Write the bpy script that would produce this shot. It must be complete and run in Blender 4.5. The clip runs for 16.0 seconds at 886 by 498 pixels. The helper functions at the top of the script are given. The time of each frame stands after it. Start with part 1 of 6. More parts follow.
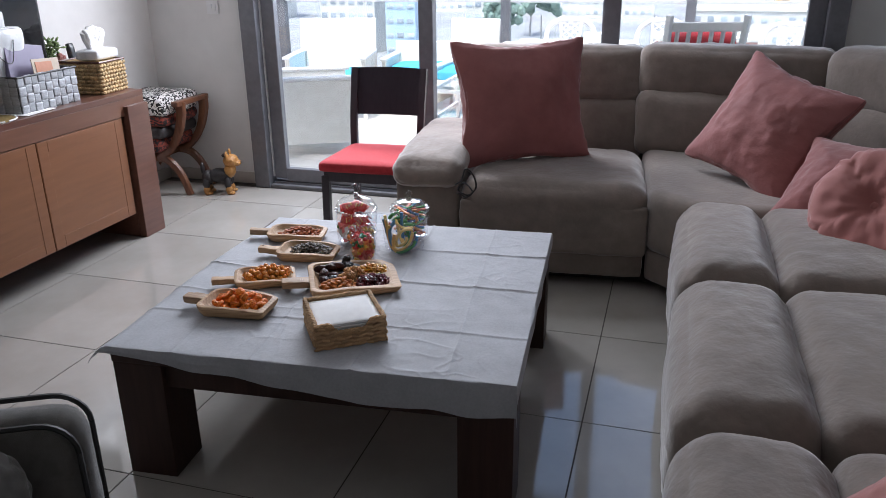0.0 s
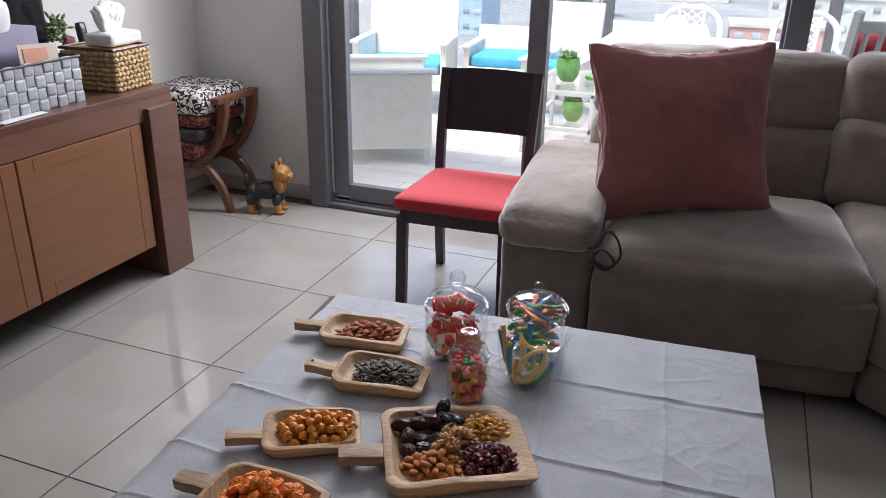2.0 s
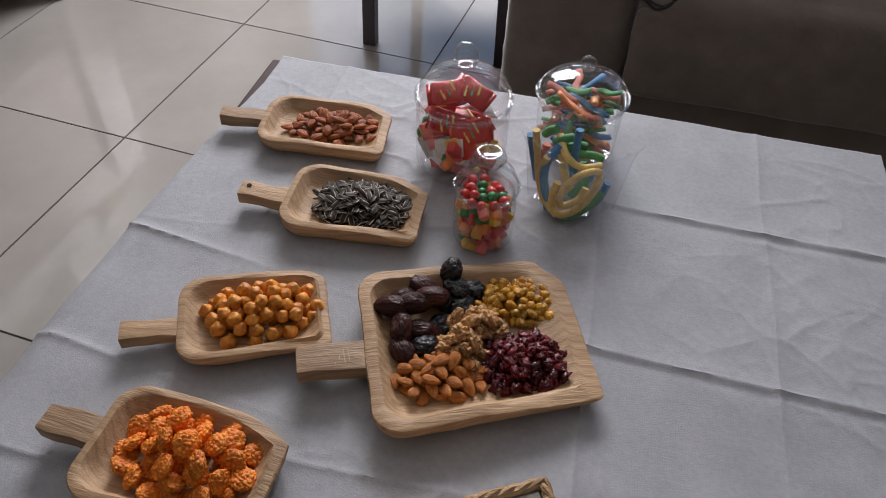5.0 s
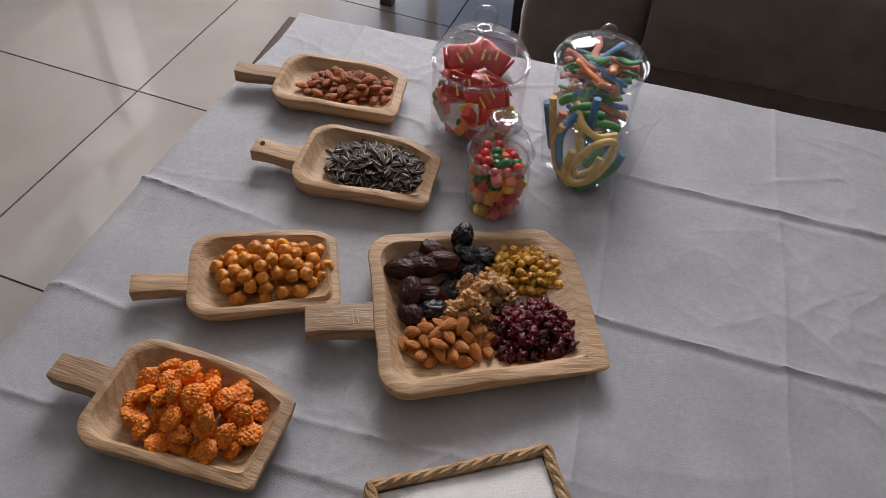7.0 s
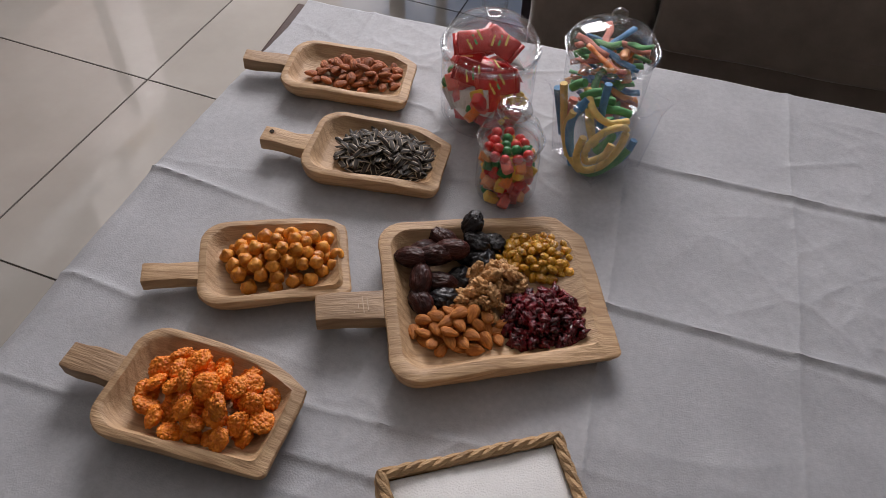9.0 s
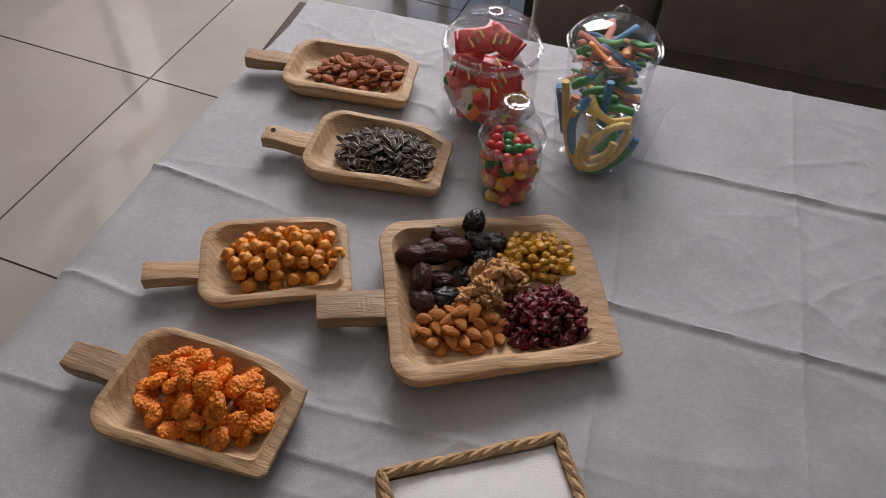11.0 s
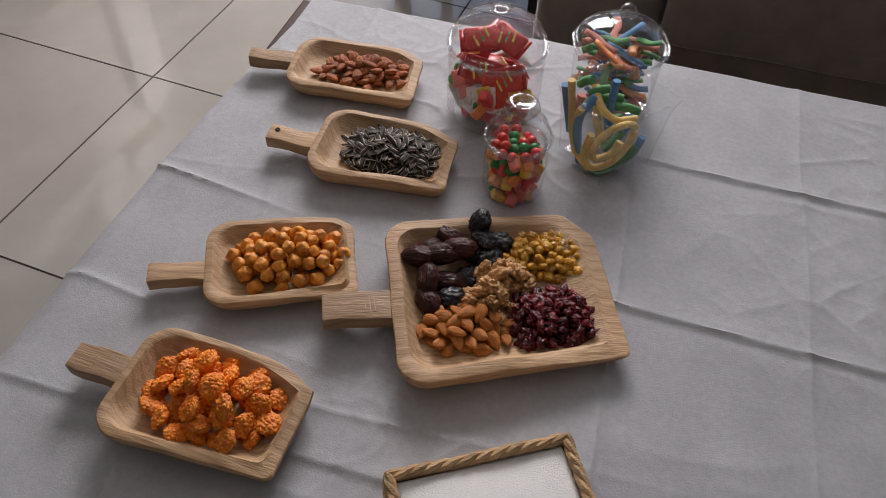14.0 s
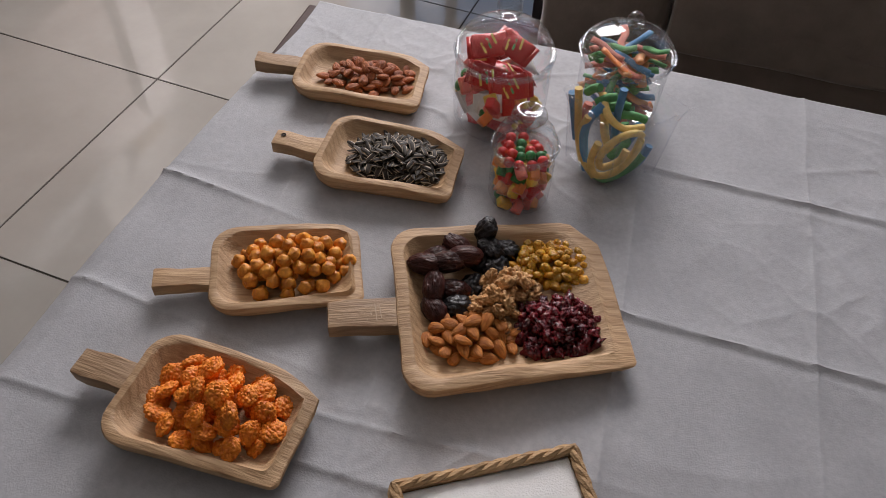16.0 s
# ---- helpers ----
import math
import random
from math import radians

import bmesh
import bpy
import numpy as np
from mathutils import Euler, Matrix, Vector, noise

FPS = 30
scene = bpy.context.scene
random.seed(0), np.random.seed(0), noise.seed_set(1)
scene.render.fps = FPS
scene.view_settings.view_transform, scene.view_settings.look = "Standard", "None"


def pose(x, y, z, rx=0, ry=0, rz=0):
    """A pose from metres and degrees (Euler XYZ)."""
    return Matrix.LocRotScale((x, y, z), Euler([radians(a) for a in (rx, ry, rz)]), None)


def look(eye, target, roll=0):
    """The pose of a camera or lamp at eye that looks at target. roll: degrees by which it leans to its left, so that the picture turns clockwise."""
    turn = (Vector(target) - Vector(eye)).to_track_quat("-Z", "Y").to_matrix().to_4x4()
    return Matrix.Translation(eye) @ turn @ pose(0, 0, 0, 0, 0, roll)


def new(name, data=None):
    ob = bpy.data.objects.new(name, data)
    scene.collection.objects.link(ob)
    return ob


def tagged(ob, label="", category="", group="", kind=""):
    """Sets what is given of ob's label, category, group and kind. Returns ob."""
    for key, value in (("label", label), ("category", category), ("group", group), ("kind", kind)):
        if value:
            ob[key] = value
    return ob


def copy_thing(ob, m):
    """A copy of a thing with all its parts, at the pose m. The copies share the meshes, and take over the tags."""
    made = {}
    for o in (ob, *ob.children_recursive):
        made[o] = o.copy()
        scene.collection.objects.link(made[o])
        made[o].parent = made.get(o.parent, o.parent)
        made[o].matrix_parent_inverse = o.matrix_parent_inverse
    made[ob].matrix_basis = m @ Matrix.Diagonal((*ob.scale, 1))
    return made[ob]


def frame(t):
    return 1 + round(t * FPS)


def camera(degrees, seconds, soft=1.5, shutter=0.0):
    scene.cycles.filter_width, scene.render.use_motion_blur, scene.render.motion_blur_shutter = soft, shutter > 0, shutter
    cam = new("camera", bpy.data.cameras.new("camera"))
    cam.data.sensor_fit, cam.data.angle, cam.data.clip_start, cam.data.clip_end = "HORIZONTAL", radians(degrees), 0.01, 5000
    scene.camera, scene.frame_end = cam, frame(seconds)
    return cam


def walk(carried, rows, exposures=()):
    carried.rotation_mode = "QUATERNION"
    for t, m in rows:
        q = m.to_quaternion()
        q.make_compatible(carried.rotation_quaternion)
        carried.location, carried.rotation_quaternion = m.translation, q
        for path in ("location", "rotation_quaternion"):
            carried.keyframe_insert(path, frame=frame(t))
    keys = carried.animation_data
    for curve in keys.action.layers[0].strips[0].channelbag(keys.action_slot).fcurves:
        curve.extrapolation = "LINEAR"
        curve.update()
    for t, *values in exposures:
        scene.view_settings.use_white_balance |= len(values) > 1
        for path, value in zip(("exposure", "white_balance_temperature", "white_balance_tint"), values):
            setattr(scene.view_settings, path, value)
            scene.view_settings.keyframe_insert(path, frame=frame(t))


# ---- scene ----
cam = camera(59.4, 16.0, 0.65)
PATH = [
    (0, (0.191, 0.321, 1.48), (-0.339, 2.114, 0.77), -0.6),
    (0.5, (0.006, 0.542, 1.473), (-0.614, 2.307, 0.765), -1.9),
    (1, (-0.135, 0.771, 1.462), (-0.767, 2.53, 0.75), -1.6),
    (1.5, (-0.232, 1.065, 1.461), (-0.882, 2.815, 0.742), 0.8),
    (2, (-0.358, 1.32, 1.438), (-1.009, 3.05, 0.674), 1.1),
    (2.5, (-0.453, 1.541, 1.407), (-1.096, 3.231, 0.551), 1.1),
    (2.7, (-0.476, 1.639, 1.392), (-1.12, 3.274, 0.436), -0.9),
    (3, (-0.515, 1.727, 1.369), (-1.115, 3.262, 0.237), 1.3),
    (3.5, (-0.62, 1.804, 1.326), (-1.168, 3.191, -0.006), 0.5),
    (4, (-0.673, 1.863, 1.311), (-1.168, 3.251, -0.041), -1.0),
    (4.5, (-0.657, 1.912, 1.287), (-1.092, 3.288, -0.098), 1.2),
    (5, (-0.644, 1.916, 1.292), (-1.051, 3.268, -0.125), 2.6),
    (5.2, (-0.647, 1.908, 1.285), (-1.045, 3.249, -0.144), 3.1),
    (7.5, (-0.649, 1.915, 1.29), (-1.05, 3.192, -0.196), 4.3),
    (8, (-0.643, 1.913, 1.286), (-1.051, 3.177, -0.209), 3.7),
    (8.5, (-0.646, 1.916, 1.288), (-1.059, 3.174, -0.211), 3.4),
    (9, (-0.649, 1.918, 1.288), (-1.067, 3.171, -0.214), 3.2),
    (11.5, (-0.645, 1.922, 1.285), (-1.072, 3.167, -0.221), 2.8),
    (12, (-0.643, 1.923, 1.285), (-1.07, 3.163, -0.225), 2.6),
    (12.5, (-0.645, 1.924, 1.285), (-1.072, 3.162, -0.226), 2.6),
    (13, (-0.648, 1.922, 1.286), (-1.074, 3.16, -0.225), 2.6),
    (13.5, (-0.651, 1.92, 1.283), (-1.078, 3.158, -0.229), 2.6),
    (14, (-0.654, 1.926, 1.286), (-1.082, 3.164, -0.225), 2.6),
    (14.5, (-0.653, 1.93, 1.286), (-1.083, 3.166, -0.227), 2.7),
    (15, (-0.655, 1.924, 1.289), (-1.085, 3.161, -0.222), 2.9),
    (15.5, (-0.657, 1.927, 1.288), (-1.09, 3.164, -0.222), 2.9),
    (16, (-0.665, 1.93, 1.289), (-1.094, 3.172, -0.219), 3.1),
]
walk(cam, [(t, look(eye, target, roll)) for t, eye, target, roll in PATH], exposures=[(0.0, 1.3, 6050, 12), (0.5, 1.28, 6100, 13), (0.9, 1.14, 6150, 13), (1.5, 1.0, 6250, 13), (2.3, 1.1, 6300, 14), (3.5, 1.02, 6450, 14), (5.0, 0.96, 6600, 14), (8.0, 0.94, 6900, 16), (16.0, 0.92, 6950, 16)])

# ---- light ----
SUN_AZ, SUN_EL = radians(190), radians(68)
world = bpy.data.worlds.new("sky")
scene.world = world
world.use_nodes = True
wn = world.node_tree.nodes
sky = wn.new("ShaderNodeTexSky")
sky.sky_type, sky.sun_disc, sky.sun_elevation, sky.sun_rotation = "NISHITA", False, SUN_EL, SUN_AZ
sky.air_density, sky.dust_density, sky.ozone_density = 1.0, 4.0, 1.0
wn["Background"].inputs["Strength"].default_value = 0.15
world.node_tree.links.new(sky.outputs[0], wn["Background"].inputs["Color"])

sun = new("sun", bpy.data.lights.new("sun", "SUN"))
sun.data.energy, sun.data.angle, sun.data.color = 1.75, radians(10), (1.0, 0.95, 0.88)
sun.matrix_world = look((-1, -8, 20), (0, 0, 0))

window_light = new("window_light", bpy.data.lights.new("window_light", "AREA"))
window_light.data.shape, window_light.data.size, window_light.data.size_y = "RECTANGLE", 1.6, 1.0
window_light.data.energy, window_light.data.color = 50.0, (0.97, 0.97, 1.0)
window_light.matrix_world = look((-1.62, 5.09, 1.92), (-1.3, 2.5, 0.5))


# ---- materials ----
def mat(name, c1, c2=None, scale=8.0, rough=0.6, bump=0.0, bump_scale=60.0, stretch=(1, 1, 1), vary=0.0, sheen=0.0,
        metal=0.0, contrast=0.35, coat=0.0, sss=0.0, big=0.0, spec=0.5, rough_vary=0.08):
    """A procedural surface: two tones in noise of real size, fine relief, and a shift of tone from piece to piece."""
    m = bpy.data.materials.new(name)
    m.use_nodes = True
    n, ln = m.node_tree.nodes, m.node_tree.links
    b = n["Principled BSDF"]
    tc = n.new("ShaderNodeTexCoord")
    mp = n.new("ShaderNodeMapping")
    mp.inputs["Scale"].default_value = stretch
    ln.new(tc.outputs["Object"], mp.inputs["Vector"])
    t1 = n.new("ShaderNodeTexNoise")
    t1.inputs["Scale"].default_value, t1.inputs["Detail"].default_value, t1.inputs["Roughness"].default_value = scale, 6, 0.6
    ln.new(mp.outputs[0], t1.inputs["Vector"])
    ramp = n.new("ShaderNodeValToRGB")
    ramp.color_ramp.elements[0].position, ramp.color_ramp.elements[1].position = 0.5 - contrast / 2, 0.5 + contrast / 2
    ramp.color_ramp.elements[0].color, ramp.color_ramp.elements[1].color = (*c1, 1), (*(c2 or c1), 1)
    ln.new(t1.outputs["Fac"], ramp.inputs[0])
    col = ramp.outputs[0]
    if big:
        t2 = n.new("ShaderNodeTexNoise")
        t2.inputs["Scale"].default_value, t2.inputs["Detail"].default_value = scale * 0.13, 2
        ln.new(tc.outputs["Object"], t2.inputs["Vector"])
        hv = n.new("ShaderNodeMapRange")
        hv.inputs["From Min"].default_value, hv.inputs["From Max"].default_value = 0.3, 0.7
        hv.inputs["To Min"].default_value, hv.inputs["To Max"].default_value = 1 - big, 1 + big
        ln.new(t2.outputs["Fac"], hv.inputs["Value"])
        hs = n.new("ShaderNodeHueSaturation")
        ln.new(hv.outputs[0], hs.inputs["Value"])
        ln.new(col, hs.inputs["Color"])
        col = hs.outputs[0]
    if vary:
        oi = n.new("ShaderNodeObjectInfo")
        mr = n.new("ShaderNodeMapRange")
        mr.inputs["To Min"].default_value, mr.inputs["To Max"].default_value = 1 - vary, 1 + vary
        ln.new(oi.outputs["Random"], mr.inputs["Value"])
        hs = n.new("ShaderNodeHueSaturation")
        ln.new(mr.outputs[0], hs.inputs["Value"])
        ln.new(col, hs.inputs["Color"])
        col = hs.outputs[0]
    ln.new(col, b.inputs["Base Color"])
    rr = n.new("ShaderNodeMapRange")
    rr.inputs["To Min"].default_value, rr.inputs["To Max"].default_value = max(0.02, rough - rough_vary), min(1, rough + rough_vary)
    ln.new(t1.outputs["Fac"], rr.inputs["Value"])
    ln.new(rr.outputs[0], b.inputs["Roughness"])
    b.inputs["Metallic"].default_value = metal
    b.inputs["Specular IOR Level"].default_value = spec
    b.inputs["Sheen Weight"].default_value = sheen
    b.inputs["Sheen Roughness"].default_value = 0.4
    b.inputs["Coat Weight"].default_value = coat
    b.inputs["Coat Roughness"].default_value = min(0.15, rough)
    if sss:
        b.inputs["Subsurface Weight"].default_value = sss
        b.inputs["Subsurface Radius"].default_value = (0.006, 0.003, 0.002)
        b.inputs["Subsurface Scale"].default_value = 1.0
    if bump:
        t3 = n.new("ShaderNodeTexNoise")
        t3.inputs["Scale"].default_value, t3.inputs["Detail"].default_value = bump_scale, 4
        ln.new(mp.outputs[0], t3.inputs["Vector"])
        bp = n.new("ShaderNodeBump")
        bp.inputs["Strength"].default_value, bp.inputs["Distance"].default_value = bump, 0.004
        ln.new(t3.outputs["Fac"], bp.inputs["Height"])
        ln.new(bp.outputs[0], b.inputs["Normal"])
    return m


def clear(name, tint=(0.97, 0.985, 0.98), ior=1.45, rough=0.0, gloss=0.6):
    """Thin clear glass or acrylic: light passes straight, and the gloss follows Fresnel."""
    m = bpy.data.materials.new(name)
    m.use_nodes = True
    n, ln = m.node_tree.nodes, m.node_tree.links
    n.remove(n["Principled BSDF"])
    tr, gl, fr, mx = n.new("ShaderNodeBsdfTransparent"), n.new("ShaderNodeBsdfGlossy"), n.new("ShaderNodeLayerWeight"), n.new("ShaderNodeMixShader")
    tr.inputs[0].default_value = (*tint, 1)
    gl.inputs["Roughness"].default_value = rough
    fr.inputs["Blend"].default_value = 0.5
    pw, ad = n.new("ShaderNodeMath"), n.new("ShaderNodeMath")
    pw.operation, ad.operation = "POWER", "MULTIPLY_ADD"
    pw.inputs[1].default_value = 2.4
    ad.inputs[1].default_value, ad.inputs[2].default_value = gloss, ((ior - 1) / (ior + 1)) ** 2
    ln.new(fr.outputs["Facing"], pw.inputs[0])
    ln.new(pw.outputs[0], ad.inputs[0])
    ln.new(ad.outputs[0], mx.inputs[0])
    ln.new(tr.outputs[0], mx.inputs[1])
    ln.new(gl.outputs[0], mx.inputs[2])
    ln.new(mx.outputs[0], n["Material Output"].inputs["Surface"])
    return m


def striped(name, c1, c2, scale, rough=0.5, axis="Y", distort=1.0, low=0.35, high=0.55):
    m = mat(name, c1, c1, rough=rough, spec=0.25)
    n, ln = m.node_tree.nodes, m.node_tree.links
    w = n.new("ShaderNodeTexWave")
    w.bands_direction = axis
    w.inputs["Scale"].default_value, w.inputs["Distortion"].default_value, w.inputs["Detail"].default_value = scale, distort, 2
    tc = n.new("ShaderNodeTexCoord")
    ln.new(tc.outputs["Object"], w.inputs["Vector"])
    r = n.new("ShaderNodeValToRGB")
    r.color_ramp.elements[0].position, r.color_ramp.elements[1].position = low, high
    r.color_ramp.elements[0].color, r.color_ramp.elements[1].color = (*c1, 1), (*c2, 1)
    ln.new(w.outputs["Fac"], r.inputs[0])
    ln.new(r.outputs[0], n["Principled BSDF"].inputs["Base Color"])
    return m


def blotched(name, c1, c2, scale, rough=0.8):
    m = mat(name, c1, c1, rough=rough)
    n, ln = m.node_tree.nodes, m.node_tree.links
    nz = n.new("ShaderNodeTexNoise")
    nz.inputs["Scale"].default_value, nz.inputs["Distortion"].default_value = scale * 0.9, 2.5
    tc = n.new("ShaderNodeTexCoord")
    ln.new(tc.outputs["Object"], nz.inputs["Vector"])
    r = n.new("ShaderNodeValToRGB")
    r.color_ramp.interpolation = "CONSTANT"
    r.color_ramp.elements[1].position = 0.5
    r.color_ramp.elements[0].color, r.color_ramp.elements[1].color = (*c1, 1), (*c2, 1)
    ln.new(nz.outputs["Fac"], r.inputs[0])
    ln.new(r.outputs[0], n["Principled BSDF"].inputs["Base Color"])
    return m


def wood(name, c1, c2, grain=14.0, rough=0.5, vary=0.0, axis=0, bump=0.15, coat=0.0, contrast=0.5, big=0.12):
    st = [5.0, 5.0, 5.0]
    st[axis] = 0.45
    return mat(name, c1, c2, scale=grain, rough=rough, bump=bump, bump_scale=grain * 4, stretch=st, vary=vary, coat=coat, contrast=contrast, big=big)


def ringed(name, c1, c2, dark, rough=0.6):
    """Carved pale wood: streaky tone, growth rings, a start of its own for each piece."""
    m = wood(name, c1, c2, 21, rough, axis=0, bump=0.35, contrast=0.58, big=0.28)
    n, ln = m.node_tree.nodes, m.node_tree.links
    mp = next(q for q in n if q.type == "MAPPING")
    oi, mul = n.new("ShaderNodeObjectInfo"), n.new("ShaderNodeMath")
    mul.operation = "MULTIPLY"
    mul.inputs[1].default_value = 7.0
    ln.new(oi.outputs["Random"], mul.inputs[0])
    ln.new(mul.outputs[0], mp.inputs["Location"])
    mp2 = n.new("ShaderNodeMapping")
    mp2.inputs["Scale"].default_value = (0.35, 1.0, 1.6)
    mp2.inputs["Rotation"].default_value = (0.5, 0.15, 0.2)
    tc = next(q for q in n if q.type == "TEX_COORD")
    ln.new(tc.outputs["Object"], mp2.inputs["Vector"])
    ln.new(mul.outputs[0], mp2.inputs["Location"])
    w = n.new("ShaderNodeTexWave")
    w.bands_direction = "Y"
    w.inputs["Scale"].default_value, w.inputs["Distortion"].default_value = 24, 7.0
    w.inputs["Detail"].default_value, w.inputs["Detail Scale"].default_value = 2.0, 0.6
    ln.new(mp2.outputs[0], w.inputs["Vector"])
    r = n.new("ShaderNodeValToRGB")
    r.color_ramp.elements[0].position, r.color_ramp.elements[1].position = 0.04, 0.34
    r.color_ramp.elements[0].color, r.color_ramp.elements[1].color = (*dark, 1), (1, 1, 1, 1)
    ln.new(w.outputs["Fac"], r.inputs[0])
    mx = n.new("ShaderNodeMix")
    mx.data_type, mx.blend_type = "RGBA", "MULTIPLY"
    mx.inputs["Factor"].default_value = 0.32
    b = n["Principled BSDF"]
    src = b.inputs["Base Color"].links[0].from_socket
    ln.new(src, mx.inputs[6])
    ln.new(r.outputs[0], mx.inputs[7])
    ln.new(mx.outputs[2], b.inputs["Base Color"])
    return m


M_TILE = mat("porcelain_tile", (0.345, 0.327, 0.296), (0.41, 0.39, 0.358), 3.0, 0.07, 0.005, 40, vary=0.03, big=0.05, spec=1.0, rough_vary=0.02, coat=0.25)
M_GROUT = mat("grout", (0.05, 0.045, 0.04), (0.08, 0.07, 0.06), 30, 0.9)
M_WALL = mat("wall_paint", (0.68, 0.67, 0.655), (0.73, 0.72, 0.705), 5, 0.85, 0.06, 160, big=0.03)
M_CEIL = mat("ceiling_paint", (0.76, 0.76, 0.75), (0.80, 0.80, 0.79), 4, 0.9, 0.03, 120)
M_BASE = mat("baseboard_tile", (0.42, 0.39, 0.35), (0.50, 0.47, 0.43), 6, 0.3)
M_ALU = mat("dark_aluminium", (0.15, 0.153, 0.172), (0.19, 0.193, 0.212), 20, 0.38, 0.02, 200, metal=0.3)
M_ALU_LIGHT = mat("brush_seal", (0.55, 0.55, 0.56), (0.62, 0.62, 0.63), 20, 0.5)
M_GLASS = clear("window_glass", (0.96, 0.98, 0.975))
M_JAR = clear("jar_glass", (0.985, 0.99, 0.992), 1.6, rough=0.03, gloss=0.42)
M_THICKGLASS = clear("thick_glass", (0.94, 0.955, 0.96), 1.65, rough=0.05, gloss=0.55)
M_ACRYL = clear("clear_acrylic", (0.985, 0.987, 0.994), 1.5, rough=0.04, gloss=0.32)
M_CHERRY = wood("cherry_wood", (0.20, 0.080, 0.032), (0.25, 0.104, 0.044), 7, 0.42, axis=1, bump=0.03, coat=0.15)
M_WALNUT = wood("stained_walnut", (0.105, 0.045, 0.03), (0.17, 0.075, 0.05), 8, 0.34, axis=1, bump=0.05, coat=0.25)
M_FASCIA = wood("brown_veneer", (0.15, 0.066, 0.038), (0.20, 0.092, 0.055), 8, 0.36, axis=1, bump=0.03, coat=0.2)
M_WENGE = wood("wenge_wood", (0.032, 0.017, 0.014), (0.060, 0.032, 0.026), 10, 0.5, axis=2, bump=0.08)
M_WENGE.node_tree.nodes["Principled BSDF"].inputs["Specular IOR Level"].default_value = 0.2
M_CHAIRWOOD = wood("dark_chair_wood", (0.030, 0.022, 0.030), (0.048, 0.036, 0.046), 12, 0.42, axis=2, bump=0.05)
M_XWOOD = wood("carved_wood", (0.10, 0.035, 0.018), (0.20, 0.085, 0.04), 12, 0.4, axis=2, coat=0.2)
M_RED = mat("red_seat_fabric", (0.42, 0.022, 0.03), (0.50, 0.035, 0.045), 60, 0.85, 0.25, 700, sheen=0.2)
M_SOFA = mat("taupe_microfibre", (0.168, 0.137, 0.115), (0.250, 0.208, 0.178), 11, 0.92, 0.45, 55, sheen=0.72, big=0.18, contrast=0.5)
M_SOFADARK = mat("sofa_underside", (0.02, 0.018, 0.016), (0.03, 0.027, 0.024), 20, 0.8)
M_RUST = mat("rust_velvet", (0.228, 0.078, 0.073), (0.340, 0.126, 0.119), 8, 0.8, 0.35, 60, sheen=0.5, big=0.18, contrast=0.6)
M_PINK = mat("pink_velvet", (0.34, 0.125, 0.11), (0.44, 0.180, 0.16), 8, 0.8, 0.15, 500, sheen=0.4, big=0.12, contrast=0.6)
M_CHARCOAL = mat("charcoal_fabric", (0.075, 0.071, 0.064), (0.115, 0.108, 0.098), 30, 0.9, 0.3, 600, sheen=0.4)
M_PIPING = mat("black_piping", (0.012, 0.012, 0.012), (0.02, 0.02, 0.02), 40, 0.6)
M_CLOTH = mat("white_nonwoven", (0.345, 0.354, 0.376), (0.450, 0.460, 0.482), 120, 0.75, 0.17, 400, contrast=0.65, big=0.06, spec=0.35)
M_BOARD = ringed("paulownia_wood", (0.36, 0.205, 0.095), (0.64, 0.435, 0.252), (0.46, 0.34, 0.24))
M_BOARD_DARK = ringed("paulownia_heartwood", (0.26, 0.152, 0.078), (0.50, 0.335, 0.195), (0.50, 0.40, 0.32))
M_ALMOND = mat("roasted_almond", (0.26, 0.062, 0.016), (0.52, 0.165, 0.050), 150, 0.6, 0.8, 350, stretch=(0.4, 2, 2), vary=0.25)
M_ALMOND2 = mat("raw_almond", (0.34, 0.100, 0.018), (0.66, 0.255, 0.062), 150, 0.55, 0.6, 350, stretch=(0.4, 2, 2), vary=0.14, spec=0.25)
M_SEED = striped("sunflower_seed", (0.034, 0.027, 0.021), (0.46, 0.39, 0.31), 43, 0.6, "Y", 0.6, 0.86, 0.97)
M_PEANUT = mat("coated_peanut", (0.44, 0.105, 0.006), (0.93, 0.40, 0.050), 70, 0.48, 0.25, 240, vary=0.14, contrast=0.36)
M_CRACKER = mat("paprika_cracker", (0.66, 0.120, 0.005), (1.0, 0.34, 0.022), 150, 0.55, 0.25, 420, vary=0.14, contrast=0.5)
M_DATE = mat("date_skin", (0.020, 0.0055, 0.005), (0.080, 0.022, 0.016), 70, 0.30, 0.9, 130, vary=0.3, stretch=(0.35, 1.8, 1.8), spec=0.25)
M_PRUNE = mat("prune_skin", (0.005, 0.0045, 0.006), (0.014, 0.011, 0.014), 90, 0.34, 0.6, 220, vary=0.3, spec=0.5)
M_WALNUTMEAT = mat("walnut_kernel", (0.45, 0.20, 0.065), (0.84, 0.53, 0.26), 130, 0.5, 0.8, 220, vary=0.25, spec=0.25)
M_RAISIN = mat("golden_raisin", (0.40, 0.165, 0.008), (0.74, 0.40, 0.045), 160, 0.26, 0.6, 300, vary=0.3, sss=0.2)
M_CRAN = mat("dried_cranberry", (0.034, 0.002, 0.004), (0.20, 0.008, 0.014), 120, 0.24, 0.6, 300, vary=0.4, sss=0.1)
M_ROPE = wood("seagrass_rope", (0.38, 0.225, 0.105), (0.62, 0.41, 0.22), 30, 0.7, vary=0.18, bump=0.6, contrast=0.45)
M_ROPE2 = wood("water_hyacinth", (0.38, 0.24, 0.10), (0.68, 0.50, 0.26), 25, 0.65, vary=0.25, bump=0.4)
